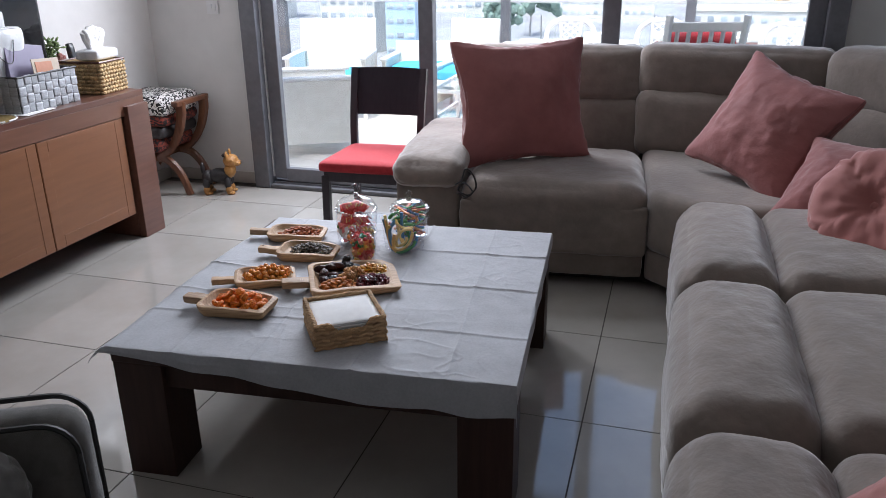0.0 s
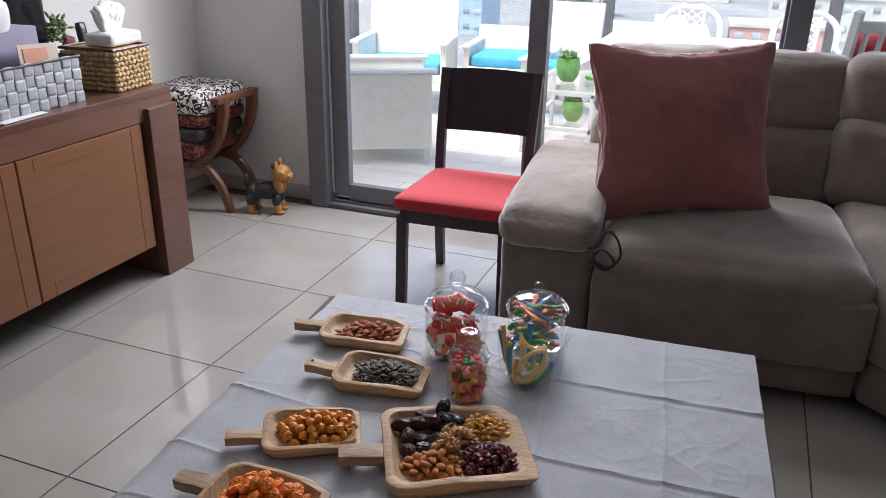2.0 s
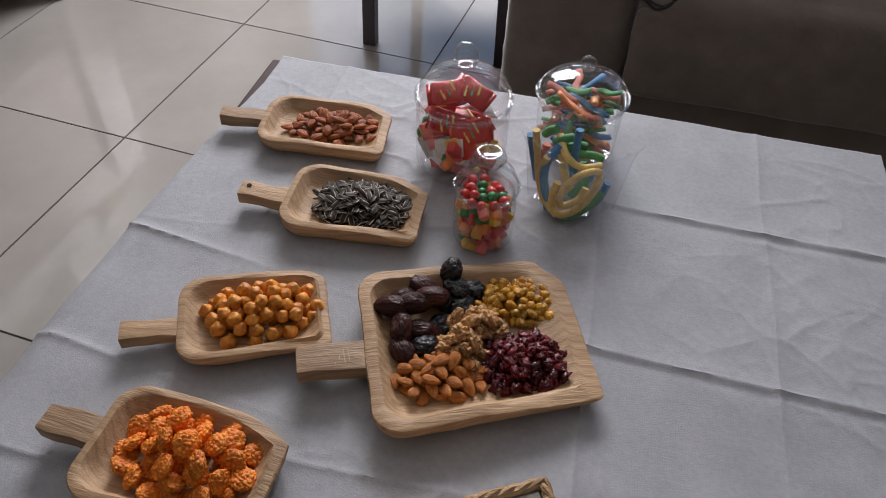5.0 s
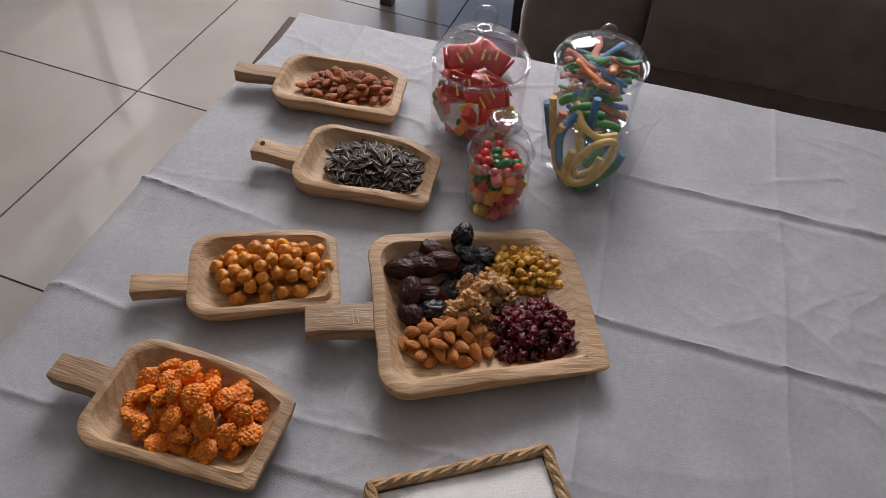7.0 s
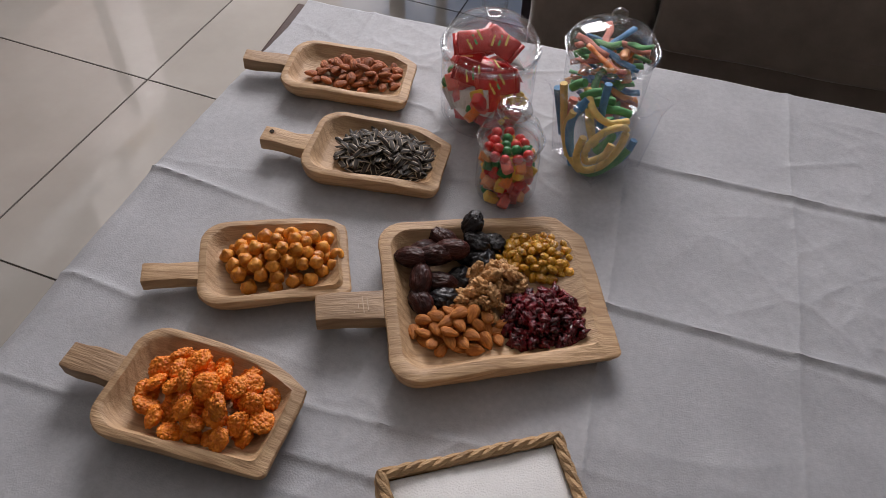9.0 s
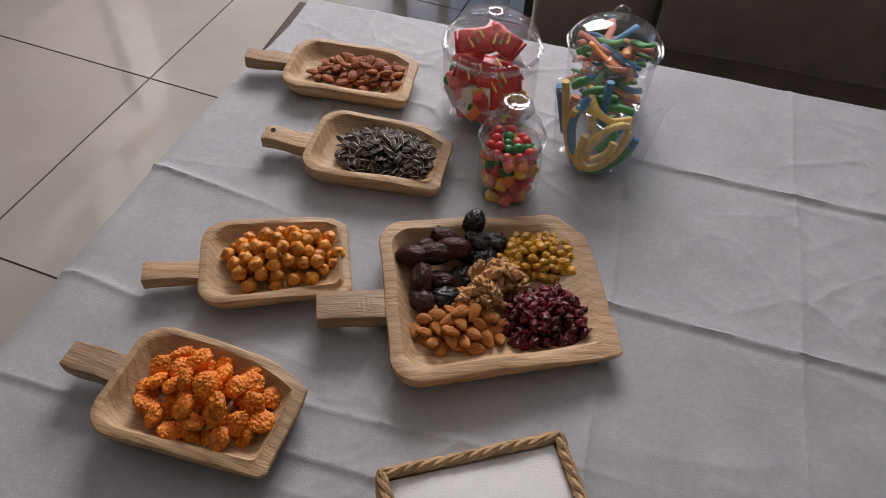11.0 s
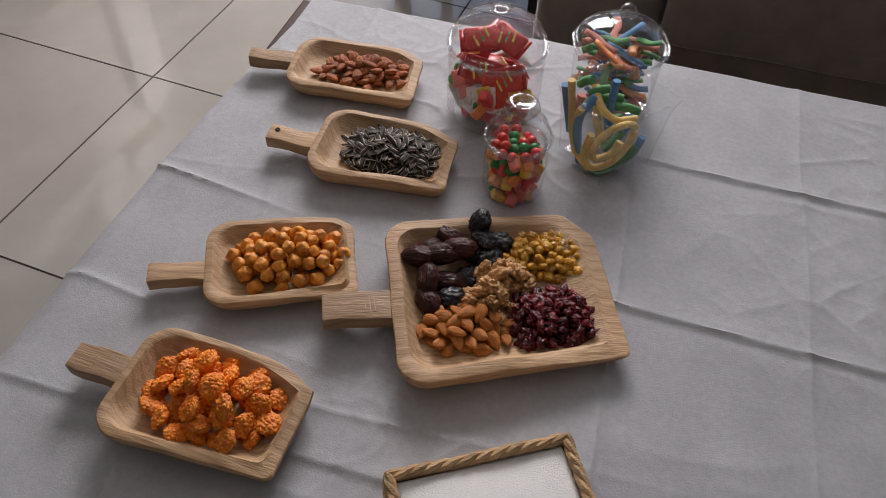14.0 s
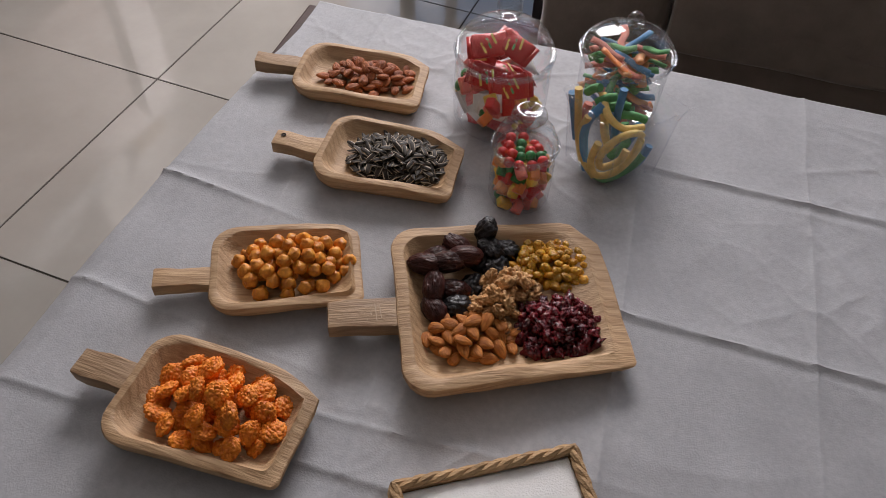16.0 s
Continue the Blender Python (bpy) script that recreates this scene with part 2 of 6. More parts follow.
M_NAPKIN = mat("white_napkin", (0.84, 0.84, 0.83), (0.90, 0.90, 0.89), 40, 0.9, 0.35, 500)
M_SILVER = mat("silver_ribbon", (0.34, 0.355, 0.375), (0.47, 0.485, 0.505), 40, 0.5, 0.3, 300, stretch=(1, 1, 6), metal=0.2, vary=0.12)
M_SILVERDARK = mat("dark_grey_lining", (0.05, 0.055, 0.055), (0.08, 0.085, 0.085), 40, 0.6)
M_PURPLE = mat("mauve_card", (0.20, 0.175, 0.27), (0.24, 0.21, 0.31), 8, 0.5)
M_CARD = mat("beige_card", (0.55, 0.46, 0.36), (0.62, 0.53, 0.43), 12, 0.6)
M_CORAL = mat("coral_print", (0.55, 0.24, 0.14), (0.62, 0.30, 0.19), 20, 0.6)
M_WHITEBAG = mat("glossy_white_film", (0.66, 0.68, 0.70), (0.80, 0.81, 0.82), 14, 0.28, 0.5, 26)
M_GREYBAG = mat("grey_paper_bag", (0.50, 0.51, 0.52), (0.58, 0.59, 0.60), 10, 0.6)
M_TEAL = mat("teal_lining", (0.06, 0.36, 0.28), (0.09, 0.42, 0.34), 10, 0.6)
M_BLACK = mat("black_plastic", (0.012, 0.013, 0.016), (0.02, 0.02, 0.024), 30, 0.3)
M_SCREEN = mat("television_glass", (0.008, 0.009, 0.010), (0.012, 0.012, 0.014), 3, 0.08, rough_vary=0.02)
M_LEAF = mat("succulent_leaf", (0.10, 0.16, 0.05), (0.20, 0.27, 0.11), 40, 0.6, vary=0.2)
M_GOLD = mat("gold_trim", (0.42, 0.29, 0.10), (0.56, 0.41, 0.18), 60, 0.35, 0.3, 200, metal=0.5)
M_FLORAL = blotched("black_white_floral", (0.015, 0.015, 0.015), (0.72, 0.71, 0.69), 26)
M_KILIM = blotched("red_black_kilim", (0.02, 0.016, 0.018), (0.26, 0.05, 0.032), 30)
M_DOGBLACK = mat("figurine_black", (0.018, 0.016, 0.018), (0.035, 0.03, 0.03), 60, 0.5, 0.6, 160)
M_DOGTAN = mat("figurine_tan", (0.36, 0.16, 0.04), (0.52, 0.27, 0.08), 60, 0.5, 0.6, 160)
M_SWITCH = mat("white_switch", (0.72, 0.72, 0.72), (0.76, 0.76, 0.76), 20, 0.35)
M_WICKER = striped("white_wicker", (0.72, 0.70, 0.64), (0.86, 0.84, 0.79), 16, 0.6, "X", 0.3)
M_WHITEPL = mat("white_plastic", (0.72, 0.72, 0.72), (0.78, 0.78, 0.78), 10, 0.4)
M_WHITEWOOD = wood("white_painted_wood", (0.70, 0.70, 0.68), (0.78, 0.78, 0.76), 10, 0.5)
M_BLUE = mat("turquoise_cushion", (0.06, 0.38, 0.60), (0.10, 0.45, 0.68), 12, 0.8, 0.2, 300)
M_GREEN = mat("green_glaze", (0.13, 0.36, 0.09), (0.22, 0.48, 0.15), 18, 0.25)
M_DECK = wood("wood_look_tile", (0.60, 0.56, 0.51), (0.74, 0.70, 0.65), 6, 0.35, vary=0.10, axis=0, bump=0.03)
M_DECKJOINT = mat("deck_joint", (0.20, 0.18, 0.16), (0.26, 0.24, 0.22), 20, 0.9)
M_CONC = mat("city_ground", (0.26, 0.27, 0.29), (0.40, 0.40, 0.41), 0.05, 0.9)
M_FACADE = mat("pale_facade", (0.62, 0.60, 0.56), (0.72, 0.70, 0.66), 0.3, 0.85, vary=0.10)
M_FACADEY = mat("yellow_facade", (0.66, 0.52, 0.25), (0.74, 0.60, 0.32), 0.3, 0.85)
# Red paled in the colour itself, for haze over distance.
M_HAZEFACADER = mat("red_facade", (0.62, 0.36, 0.32), (0.68, 0.42, 0.38), 0.3, 0.85)
M_FACADEB = mat("blue_facade", (0.42, 0.56, 0.70), (0.50, 0.62, 0.76), 0.3, 0.6)
# Far panes and leaves: distance haze is put into their lightened colours.
M_HAZEPANE = mat("far_window", (0.36, 0.41, 0.47), (0.46, 0.51, 0.57), 0.5, 0.4, vary=0.3)
M_HAZELEAF = mat("far_leaves", (0.16, 0.24, 0.20), (0.26, 0.34, 0.29), 1.0, 0.8)


def candy(name, c, rough=0.35):
    return mat(name, tuple(v * 0.88 for v in c), tuple(min(1, v * 1.12) for v in c), 120, rough, 0.2, 300, vary=0.15, sss=0.2)


M_CANDY = [candy("orange_candy", (0.80, 0.25, 0.06)), candy("peach_candy", (0.82, 0.38, 0.16)), candy("red_candy", (0.68, 0.035, 0.03)),
           candy("green_candy", (0.02, 0.22, 0.06)), candy("yellow_candy", (0.85, 0.55, 0.08)), candy("pink_candy", (0.80, 0.20, 0.17))]
M_STRAND_Y = candy("yellow_strand", (0.80, 0.58, 0.22), 0.8)
M_STRAND_B = candy("blue_strand", (0.10, 0.26, 0.46), 0.8)
M_STRAND_G = candy("green_strand", (0.12, 0.36, 0.14), 0.8)
M_STRAND_R = candy("red_strand", (0.60, 0.22, 0.17), 0.8)
M_PACKET = mat("red_foil", (0.55, 0.02, 0.02), (0.68, 0.05, 0.04), 60, 0.3, 0.6, 60, vary=0.15)
M_PACKETY = mat("yellow_print", (0.80, 0.55, 0.10), (0.85, 0.62, 0.2), 40, 0.4)
M_PACKETP = mat("pink_foil", (0.60, 0.10, 0.13), (0.72, 0.22, 0.22), 60, 0.3, 0.6, 60, vary=0.15)
M_PACKETW = mat("white_foil", (0.70, 0.66, 0.64), (0.80, 0.78, 0.76), 60, 0.3, 0.5, 60)


# ---- mesh helpers ----
def part(name, bm, material, parent=None, label="", smooth=False, m=None):
    """Links a bmesh as one mesh object, under parent if there is one."""
    me = bpy.data.meshes.new(name)
    bm.normal_update()
    bm.to_mesh(me)
    bm.free()
    for x in (material if isinstance(material, (list, tuple)) else [material]):
        me.materials.append(x)
    if smooth:
        me.polygons.foreach_set("use_smooth", [True] * len(me.polygons))
        me.set_sharp_from_angle(angle=radians(42))
    ob = new(name, me)
    ob.parent = parent
    if m is not None:
        ob.matrix_basis = m
    if label:
        tagged(ob, label)
    return ob


def shared(name, me, parent=None, m=None):
    ob = new(name, me)
    ob.parent = parent
    if m is not None:
        ob.matrix_basis = m
    return ob


def thing(name, label, category, m=None, group="", kind=""):
    ob = new(name)
    ob.empty_display_size = 0.05
    if m is not None:
        ob.matrix_basis = m
    return tagged(ob, label, category, group, kind)


def box(bm, c, s, bev=0.0, seg=2, m=None):
    r = bmesh.ops.create_cube(bm, size=1.0)
    vs = r["verts"]
    mm = (m or Matrix()) @ Matrix.LocRotScale(c, None, s)
    bmesh.ops.transform(bm, matrix=mm, verts=vs)
    if bev:
        es = list({e for v in vs for e in v.link_edges})
        bmesh.ops.bevel(bm, geom=es, offset=bev, segments=seg, affect="EDGES", profile=0.6)
    return bm


def boxed(c, s, bev=0.0, seg=2, m=None):
    return box(bmesh.new(), c, s, bev, seg, m)


def cushion(bm, c, s, r=0.06, n=14, bulge=(0.0, 0.0, 0.0), wrinkle=0.006, seed=0, m=None, pinch=0.0, fine=9.0, crease=0.0, run=(1, 1, 1)):
    """A padded block: rounded edges, faces that swell, soft creases."""
    q = bmesh.new()
    bmesh.ops.create_cube(q, size=2.0)
    bmesh.ops.subdivide_edges(q, edges=q.edges[:], cuts=n, use_grid_fill=True)
    h = Vector(s) / 2
    r = min(r, min(h) * 0.98)
    for v in q.verts:
        u = v.co.copy()
        p = Vector((u.x * h.x, u.y * h.y, u.z * h.z))
        core = Vector([max(-(h[i] - r), min(h[i] - r, p[i])) for i in range(3)])
        d = p - core
        if d.length > 1e-6:
            p = core + d.normalized() * r
        for i in range(3):
            j, k = (i + 1) % 3, (i + 2) % 3
            if abs(u[i]) > 0.999 and bulge[i]:
                p[i] += math.copysign(bulge[i] * (1 - u[j] ** 2) * (1 - u[k] ** 2), u[i])
        if pinch:
            f = 1 - pinch * (abs(u.x) * abs(u.y)) ** 3
            g = 1 - pinch * 0.28 * ((1 - u.x ** 2) * abs(u.y) ** 3 + (1 - u.y ** 2) * abs(u.x) ** 3)
            p = Vector((p.x * g, p.y * g, p.z * f))
        w = noise.noise(p * fine + Vector((seed, seed * 2.3, 1.7))) * 0.6 + noise.noise(p * fine * 2.6 + Vector((seed, 5, seed))) * 0.4
        out = d.normalized() if d.length > 1e-6 else u.normalized()
        p += out * w * wrinkle
        if crease:
            q2 = Vector((p.x * run[0], p.y * run[1], p.z * run[2])) * fine + Vector((seed, 3, 7))
            rid = max(0, 1 - abs(noise.noise(q2 + Vector((0.4, 0.4, 0.4)) * w)) * 5) - max(0, 1 - abs(noise.noise(q2 * 1.9)) * 5) * 0.6
            p += out * crease * rid * max(0, noise.noise(p * 4 + Vector((seed, 0, 1))) + 0.35)
        v.co = (m or Matrix()) @ (Vector(c) + p)
    me = bpy.data.meshes.new("tmp")
    q.to_mesh(me)
    q.free()
    bm.from_mesh(me)
    bpy.data.meshes.remove(me)
    return bm


def lathe(bm, prof, n=40, c=(0, 0, 0), cap=False):
    rings = []
    for r, z in prof:
        rings.append([bm.verts.new((c[0] + r * math.cos(2 * math.pi * i / n), c[1] + r * math.sin(2 * math.pi * i / n), c[2] + z)) for i in range(n)])
    for a, b in zip(rings, rings[1:]):
        for i in range(n):
            bm.faces.new((a[i], a[(i + 1) % n], b[(i + 1) % n], b[i]))
    if cap:
        bm.faces.new(rings[0][::-1])
        bm.faces.new(rings[-1])
    return bm


def sweep(bm, pts, r, n=8, flat=1.0, closed=False, up=(0, 0, 1)):
    """A tube along points; r is a number or a function of 0..1; flat squeezes it along up."""
    pts = [Vector(p) for p in pts]
    rings, k = [], len(pts)
    for i, p in enumerate(pts):
        a, b = (pts[i - 1], pts[(i + 1) % k]) if closed else (pts[max(i - 1, 0)], pts[min(i + 1, k - 1)])
        t = (b - a).normalized()
        side = t.cross(Vector(up))
        side = side.normalized() if side.length > 1e-4 else Vector((1, 0, 0))
        w = side.cross(t).normalized()
        rr = r(i / max(k - 1, 1)) if callable(r) else r
        rings.append([bm.verts.new(p + side * rr * math.cos(2 * math.pi * j / n) + w * rr * flat * math.sin(2 * math.pi * j / n)) for j in range(n)])
    for i in range(k if closed else k - 1):
        a, b = rings[i], rings[(i + 1) % k]
        for j in range(n):
            bm.faces.new((a[j], a[(j + 1) % n], b[(j + 1) % n], b[j]))
    if not closed:
        bm.faces.new(rings[0][::-1])
        bm.faces.new(rings[-1])
    return bm


def blob(bm, c, s, sub=2, lump=0.0, fine=60.0, seed=0, m=None, taper=0.0):
    r = bmesh.ops.create_icosphere(bm, subdivisions=sub, radius=1.0)
    for v in r["verts"]:
        u = v.co.copy()
        f = 1 + lump * noise.noise(u * fine + Vector((seed * 7.1, seed, 3)))
        t = 1 - taper * u.x if taper else 1
        v.co = (m or Matrix()) @ (Vector(c) + Vector((u.x * s[0] * f, u.y * s[1] * f * t, u.z * s[2] * f * t)))
    return bm


def prism(bm, poly, z0, z1, bev=0.0, seg=3):
    lo = [bm.verts.new((x, y, z0)) for x, y in poly]
    hi = [bm.verts.new((x, y, z1)) for x, y in poly]
    k = len(poly)
    fs = [bm.faces.new(lo[::-1]), bm.faces.new(hi)] + [bm.faces.new((lo[i], lo[(i + 1) % k], hi[(i + 1) % k], hi[i])) for i in range(k)]
    if bev:
        es = list({e for f in fs for e in f.edges})
        bmesh.ops.bevel(bm, geom=es, offset=bev, segments=seg, affect="EDGES", profile=0.55)
    return bm


def arc(c, r, a0, a1, n=12, plane="xz"):
    out = []
    for i in range(n):
        a = radians(a0 + (a1 - a0) * i / (n - 1))
        x, y = r * math.cos(a), r * math.sin(a)
        out.append((c[0] + x, c[1], c[2] + y) if plane == "xz" else (c[0] + x, c[1] + y, c[2]))
    return out


def spline(pts, n=40):
    """Catmull-Rom through points."""
    P = [Vector(p) for p in pts]
    P = [P[0] * 2 - P[1]] + P + [P[-1] * 2 - P[-2]]
    out = []
    for i in range(n):
        u = i / (n - 1) * (len(P) - 3)
        k = min(int(u), len(P) - 4)
        t = u - k
        a, b, c, d = P[k:k + 4]
        out.append(0.5 * (2 * b + (c - a) * t + (2 * a - 5 * b + 4 * c - d) * t * t + (3 * b - a - 3 * c + d) * t ** 3))
    return out


# ---- room ----
# X1 and Y0 place two unseen walls, set by the light they bounce back.
X0, X1, Y0, YW, CEIL = -3.22, 2.60, -3.4, 4.97, 2.72
GX0, GX1 = -2.49, 1.03
TILE = 0.65

part("wall_left", boxed((X0 - 0.1, (Y0 + YW) / 2 + 0.1, CEIL / 2), (0.2, YW - Y0 + 0.2, CEIL)), M_WALL)
part("wall_right", boxed((X1 + 0.1, (Y0 + YW) / 2 + 0.1, CEIL / 2), (0.2, YW - Y0 + 0.2, CEIL)), M_WALL)
part("wall_back", boxed(((X0 + X1) / 2, Y0 - 0.1, CEIL / 2), (X1 - X0 + 0.4, 0.2, CEIL)), M_WALL)
part("wall_window_left", boxed(((X0 + GX0) / 2, YW + 0.1, CEIL / 2), (GX0 - X0, 0.2, CEIL)), M_WALL)
part("wall_window_right", boxed(((X1 + GX1) / 2, YW + 0.1, CEIL / 2), (X1 - GX1, 0.2, CEIL)), M_WALL)
part("wall_lintel", boxed(((GX0 + GX1) / 2, YW + 0.1, 2.58), (GX1 - GX0, 0.2, CEIL - 2.44)), M_WALL)
part("ceiling", boxed(((X0 + X1) / 2, (Y0 + 5.0) / 2, CEIL + 0.1), (X1 - X0 + 0.4, 5.0 - Y0 + 0.4, 0.2)), M_CEIL)
for nm, lab in (("wall_left", "unseen white wall closing the room, placed for bounced light beside the sideboard"), ("wall_right", "unseen white wall behind the sofa, placed for bounced light"), ("wall_back", "unseen white wall closing the room, placed for bounced light"),
                ("wall_window_left", "unseen white wall closing the room, placed for bounced light beside the glass door"), ("wall_window_right", "unseen white wall closing the room, placed for bounced light beside the glass door"),
                ("wall_lintel", "unseen white wall closing the room, placed for bounced light over the glass door"), ("ceiling", "white painted ceiling")):
    tagged(bpy.data.objects[nm], lab, "ceiling" if nm == "ceiling" else "wall", kind="structure")
bb = part("baseboard", boxed(((X0 + GX0) / 2, YW - 0.006, 0.04), (GX0 - X0 - 0.01, 0.012, 0.08), 0.002), M_BASE)
tagged(bb, "beige tile baseboard along the wall", "baseboard", kind="structure")
bb = part("baseboard", boxed((X0 + 0.006, (Y0 + YW) / 2, 0.04), (0.012, YW - Y0 - 0.03, 0.08), 0.002), M_BASE)
tagged(bb, "beige tile baseboard along the wall", "baseboard", kind="structure")

# sliding glass door: outer frame, track, sashes with panes
door = thing("door_1", "dark grey aluminium sliding glass door, closed, to the balcony", "glass door", kind="structure")
part("frame_jamb", boxed((GX0 + 0.055, 4.98, 1.22), (0.11, 0.20, 2.44), 0.006), M_ALU, door)
part("frame_jamb", boxed((GX1 - 0.05, 4.98, 1.22), (0.10, 0.20, 2.44), 0.006), M_ALU, door)
part("frame_head", boxed(((GX0 + GX1) / 2, 4.98, 2.40), (GX1 - GX0 - 0.22, 0.20, 0.08), 0.006), M_ALU, door)
part("track", boxed(((GX0 + GX1) / 2, 4.985, 0.012), (GX1 - GX0 - 0.22, 0.19, 0.024), 0.003), M_ALU, door)
for yy in (4.93, 4.99, 5.05):
    part("rail", boxed(((GX0 + GX1) / 2, yy, 0.030), (GX1 - GX0 - 0.22, 0.008, 0.014)), M_ALU, door)
part("seal", boxed((GX0 + 0.116, 4.955, 1.22), (0.010, 0.03, 2.30)), M_ALU_LIGHT, door)
for a, b, yy in ((-2.365, -1.225, 4.965), (-1.325, -0.14, 5.03), (-0.215, 0.93, 4.965)):
    sash = part("sash", box(box(box(box(bmesh.new(), (a + 0.045, yy, 1.21), (0.09, 0.05, 2.30), 0.004), (b - 0.045, yy, 1.21), (0.09, 0.05, 2.30), 0.004),
                ((a + b) / 2, yy, 0.085), (b - a - 0.18, 0.05, 0.09), 0.004), ((a + b) / 2, yy, 2.315), (b - a - 0.18, 0.05, 0.09), 0.004), M_ALU, door)
    p = part("pane", boxed(((a + b) / 2, yy, 1.20), (b - a - 0.17, 0.006, 2.15)), M_GLASS, sash)
    p.visible_shadow = False
sw = thing("light_switch", "white square wall switch plate beside the glass door", "light switch", pose(-2.725, YW, 1.17))
part("plate", boxed((0, -0.005, 0), (0.085, 0.010, 0.082), 0.003), M_SWITCH, sw)
part("rocker", boxed((-0.014, -0.012, 0), (0.024, 0.006, 0.046), 0.002), M_SWITCH, sw)
part("rocker", boxed((0.014, -0.012, 0), (0.024, 0.006, 0.046), 0.002), M_SWITCH, sw)


# ---- coffee table ----
H = 0.433
TA = radians(4.5)
TM = Matrix.Translation((-1.302, 1.961, 0)) @ Matrix.Rotation(TA, 4, "Z")
TW, TD = 1.177, 1.185
table = thing("coffee_table", "low square dark wenge coffee table with thick block legs", "coffee table", TM)
part("tabletop", boxed((TW / 2, TD / 2, H - 0.028), (TW, TD, 0.044), 0.004), M_WENGE, table)
for a, b, c, d in ((0.155, TW - 0.155, 0.02, 0.05), (0.155, TW - 0.155, TD - 0.05, TD - 0.02)):
    part("apron", boxed(((a + b) / 2, (c + d) / 2, H - 0.088), (b - a, d - c, 0.08), 0.003), M_WENGE, table)
for xx in (0.035, TW - 0.035):
    part("apron", boxed((xx, TD / 2, H - 0.088), (0.03, TD - 0.32, 0.08), 0.003), M_WENGE, table)
for xx in (0.002 + 0.077, TW - 0.079):
    for yy in (0.079, TD - 0.079):
        part("leg", boxed((xx, yy, (H - 0.05) / 2), (0.154, 0.154, H - 0.05), 0.004), M_WENGE, table)


def fold(d, w):
    return math.exp(-abs(d) / w)


def cloth_mesh():
    """Thin cloth: lies on the top, drops over the near and the right edge, with packing folds and loose wrinkles."""
    bm = bmesh.new()
    nu, nv = 400, 400
    grid = []
    for j in range(nv + 1):
        row = []
        for i in range(nu + 1):
            v = -0.105 + (TD + 0.03 + 0.105) * j / nv
            left = min(0.022, 0.036 - 0.105 * max(0.0, 1 - max(v, 0) / TD) ** 0.8)
            u = left + (TW + 0.055 - left) * i / nu
            k = noise.noise(Vector((u * 5, v * 5, 1.3)))
            k2 = noise.noise(Vector((u * 13, v * 13, 4.3)))
            r1 = max(0, 1 - abs(noise.noise(Vector((u * 5 + 0.5 * k, v * 7 + 0.4 * k, 8.8)))) * 9)
            r2 = max(0, 1 - abs(noise.noise(Vector((u * 11 + 0.6 * k2, v * 9 + 0.5 * k, 3.1)))) * 7)
            patch = max(0, noise.noise(Vector((u * 2.6, v * 2.6, 6.6))) + 0.12)
            z = 0.0062 + 0.0026 * k + 0.0012 * k2 + 0.0034 * noise.noise(Vector((u * 3.1 + v, v * 6.5, 9.1))) + (0.0020 * r1 ** 1.5 + 0.0016 * r2 ** 1.5) * patch * 2.1
            far = noise.voronoi(Vector((u * 8.5 + 0.3 * k, v * 8.5, 0.5)))[0]
            fine = noise.voronoi(Vector((u * 19 + 0.3 * k2, v * 19, 1.5)))[0]
            crumple = 0.04 + 0.55 * math.exp(-((u - 1.0) ** 2 + (v - 0.72) ** 2) / 0.035) + 0.6 * math.exp(-((u - 0.38) ** 2 + (v - 0.17) ** 2) / 0.03) + 0.5 * math.exp(-((u - 0.3) ** 2 + (v - 1.1) ** 2) / 0.03)
            z += crumple * (0.0032 * math.exp(-(far[1] - far[0]) * 9) + 0.0014 * math.exp(-(fine[1] - fine[0]) * 6))
            wob = 0.010 * noise.noise(Vector((u * 3, v * 3, 2)))
            for at, sl, am, on in ((0.606, -0.015, 0.0050, max(0, min(1, (u - 0.42) * 4))), (0.921, -0.036, 0.0055, max(0.1, min(1, (u - 0.35) * 2))), (0.265, 0.0, 0.0045, 0.8)):
                d = v - at - sl * (u - 0.6) - wob
                z += on * am * (fold(d, 0.0055) * 0.8 + fold(d - 0.010, 0.022) * 0.35 - 0.35 * fold(d + 0.012, 0.010))
            for at, am in ((0.73, 0.0042), (0.99, 0.0024), (0.44, 0.003), (0.20, 0.003)):
                d = u - at - wob + 0.03 * v
                z += am * fold(d, 0.007)
            z += 0.006 * fold(v - 0.655 + 0.12 * u - 0.5 * wob, 0.006) * max(0, 1 - u * 3.6)
            z += 0.004 * fold(v - 0.425 + 0.10 * u - wob, 0.006) * max(0, 1 - u * 2.2)
            z += 0.004 * fold(v - 0.335 - 0.05 * (u - 0.4) + wob, 0.006) * max(0, 1 - abs(u - 0.5) * 3)
            z = 0.0030 + 0.5 * (z - 0.0030 + math.sqrt((z - 0.0030) ** 2 + 4e-6))
            x, y = u, v
            edge = 0.0
            if v < 0:
                y = -0.004 - 0.012 * (0.5 + noise.noise(Vector((u * 9, 2, 5)))) * min(1, -v / 0.05)
                edge = -max(0.0, -v - 0.012) * (0.15 + 0.85 * min(1, max(0, u) / 0.75) + 0.06 * noise.noise(Vector((u * 7, 3, 3))))
                z *= max(0, 1 + v / 0.05) if v > -0.05 else 0
            if u > TW + 0.004:
                x = TW + 0.006 + 0.004 * noise.noise(Vector((2, v * 8, 5)))
                edge = min(edge, -(u - TW - 0.004)) + (edge if v < 0 else 0) * 0.3
                z *= 0.3
            if u < 0:
                edge = min(edge, -1.6 * u * u * 6 - 0.12 * -u)
            if v > TD + 0.004:
                y = TD + 0.006 + 0.3 * (v - TD)
                edge = min(edge, -(v - TD - 0.004))
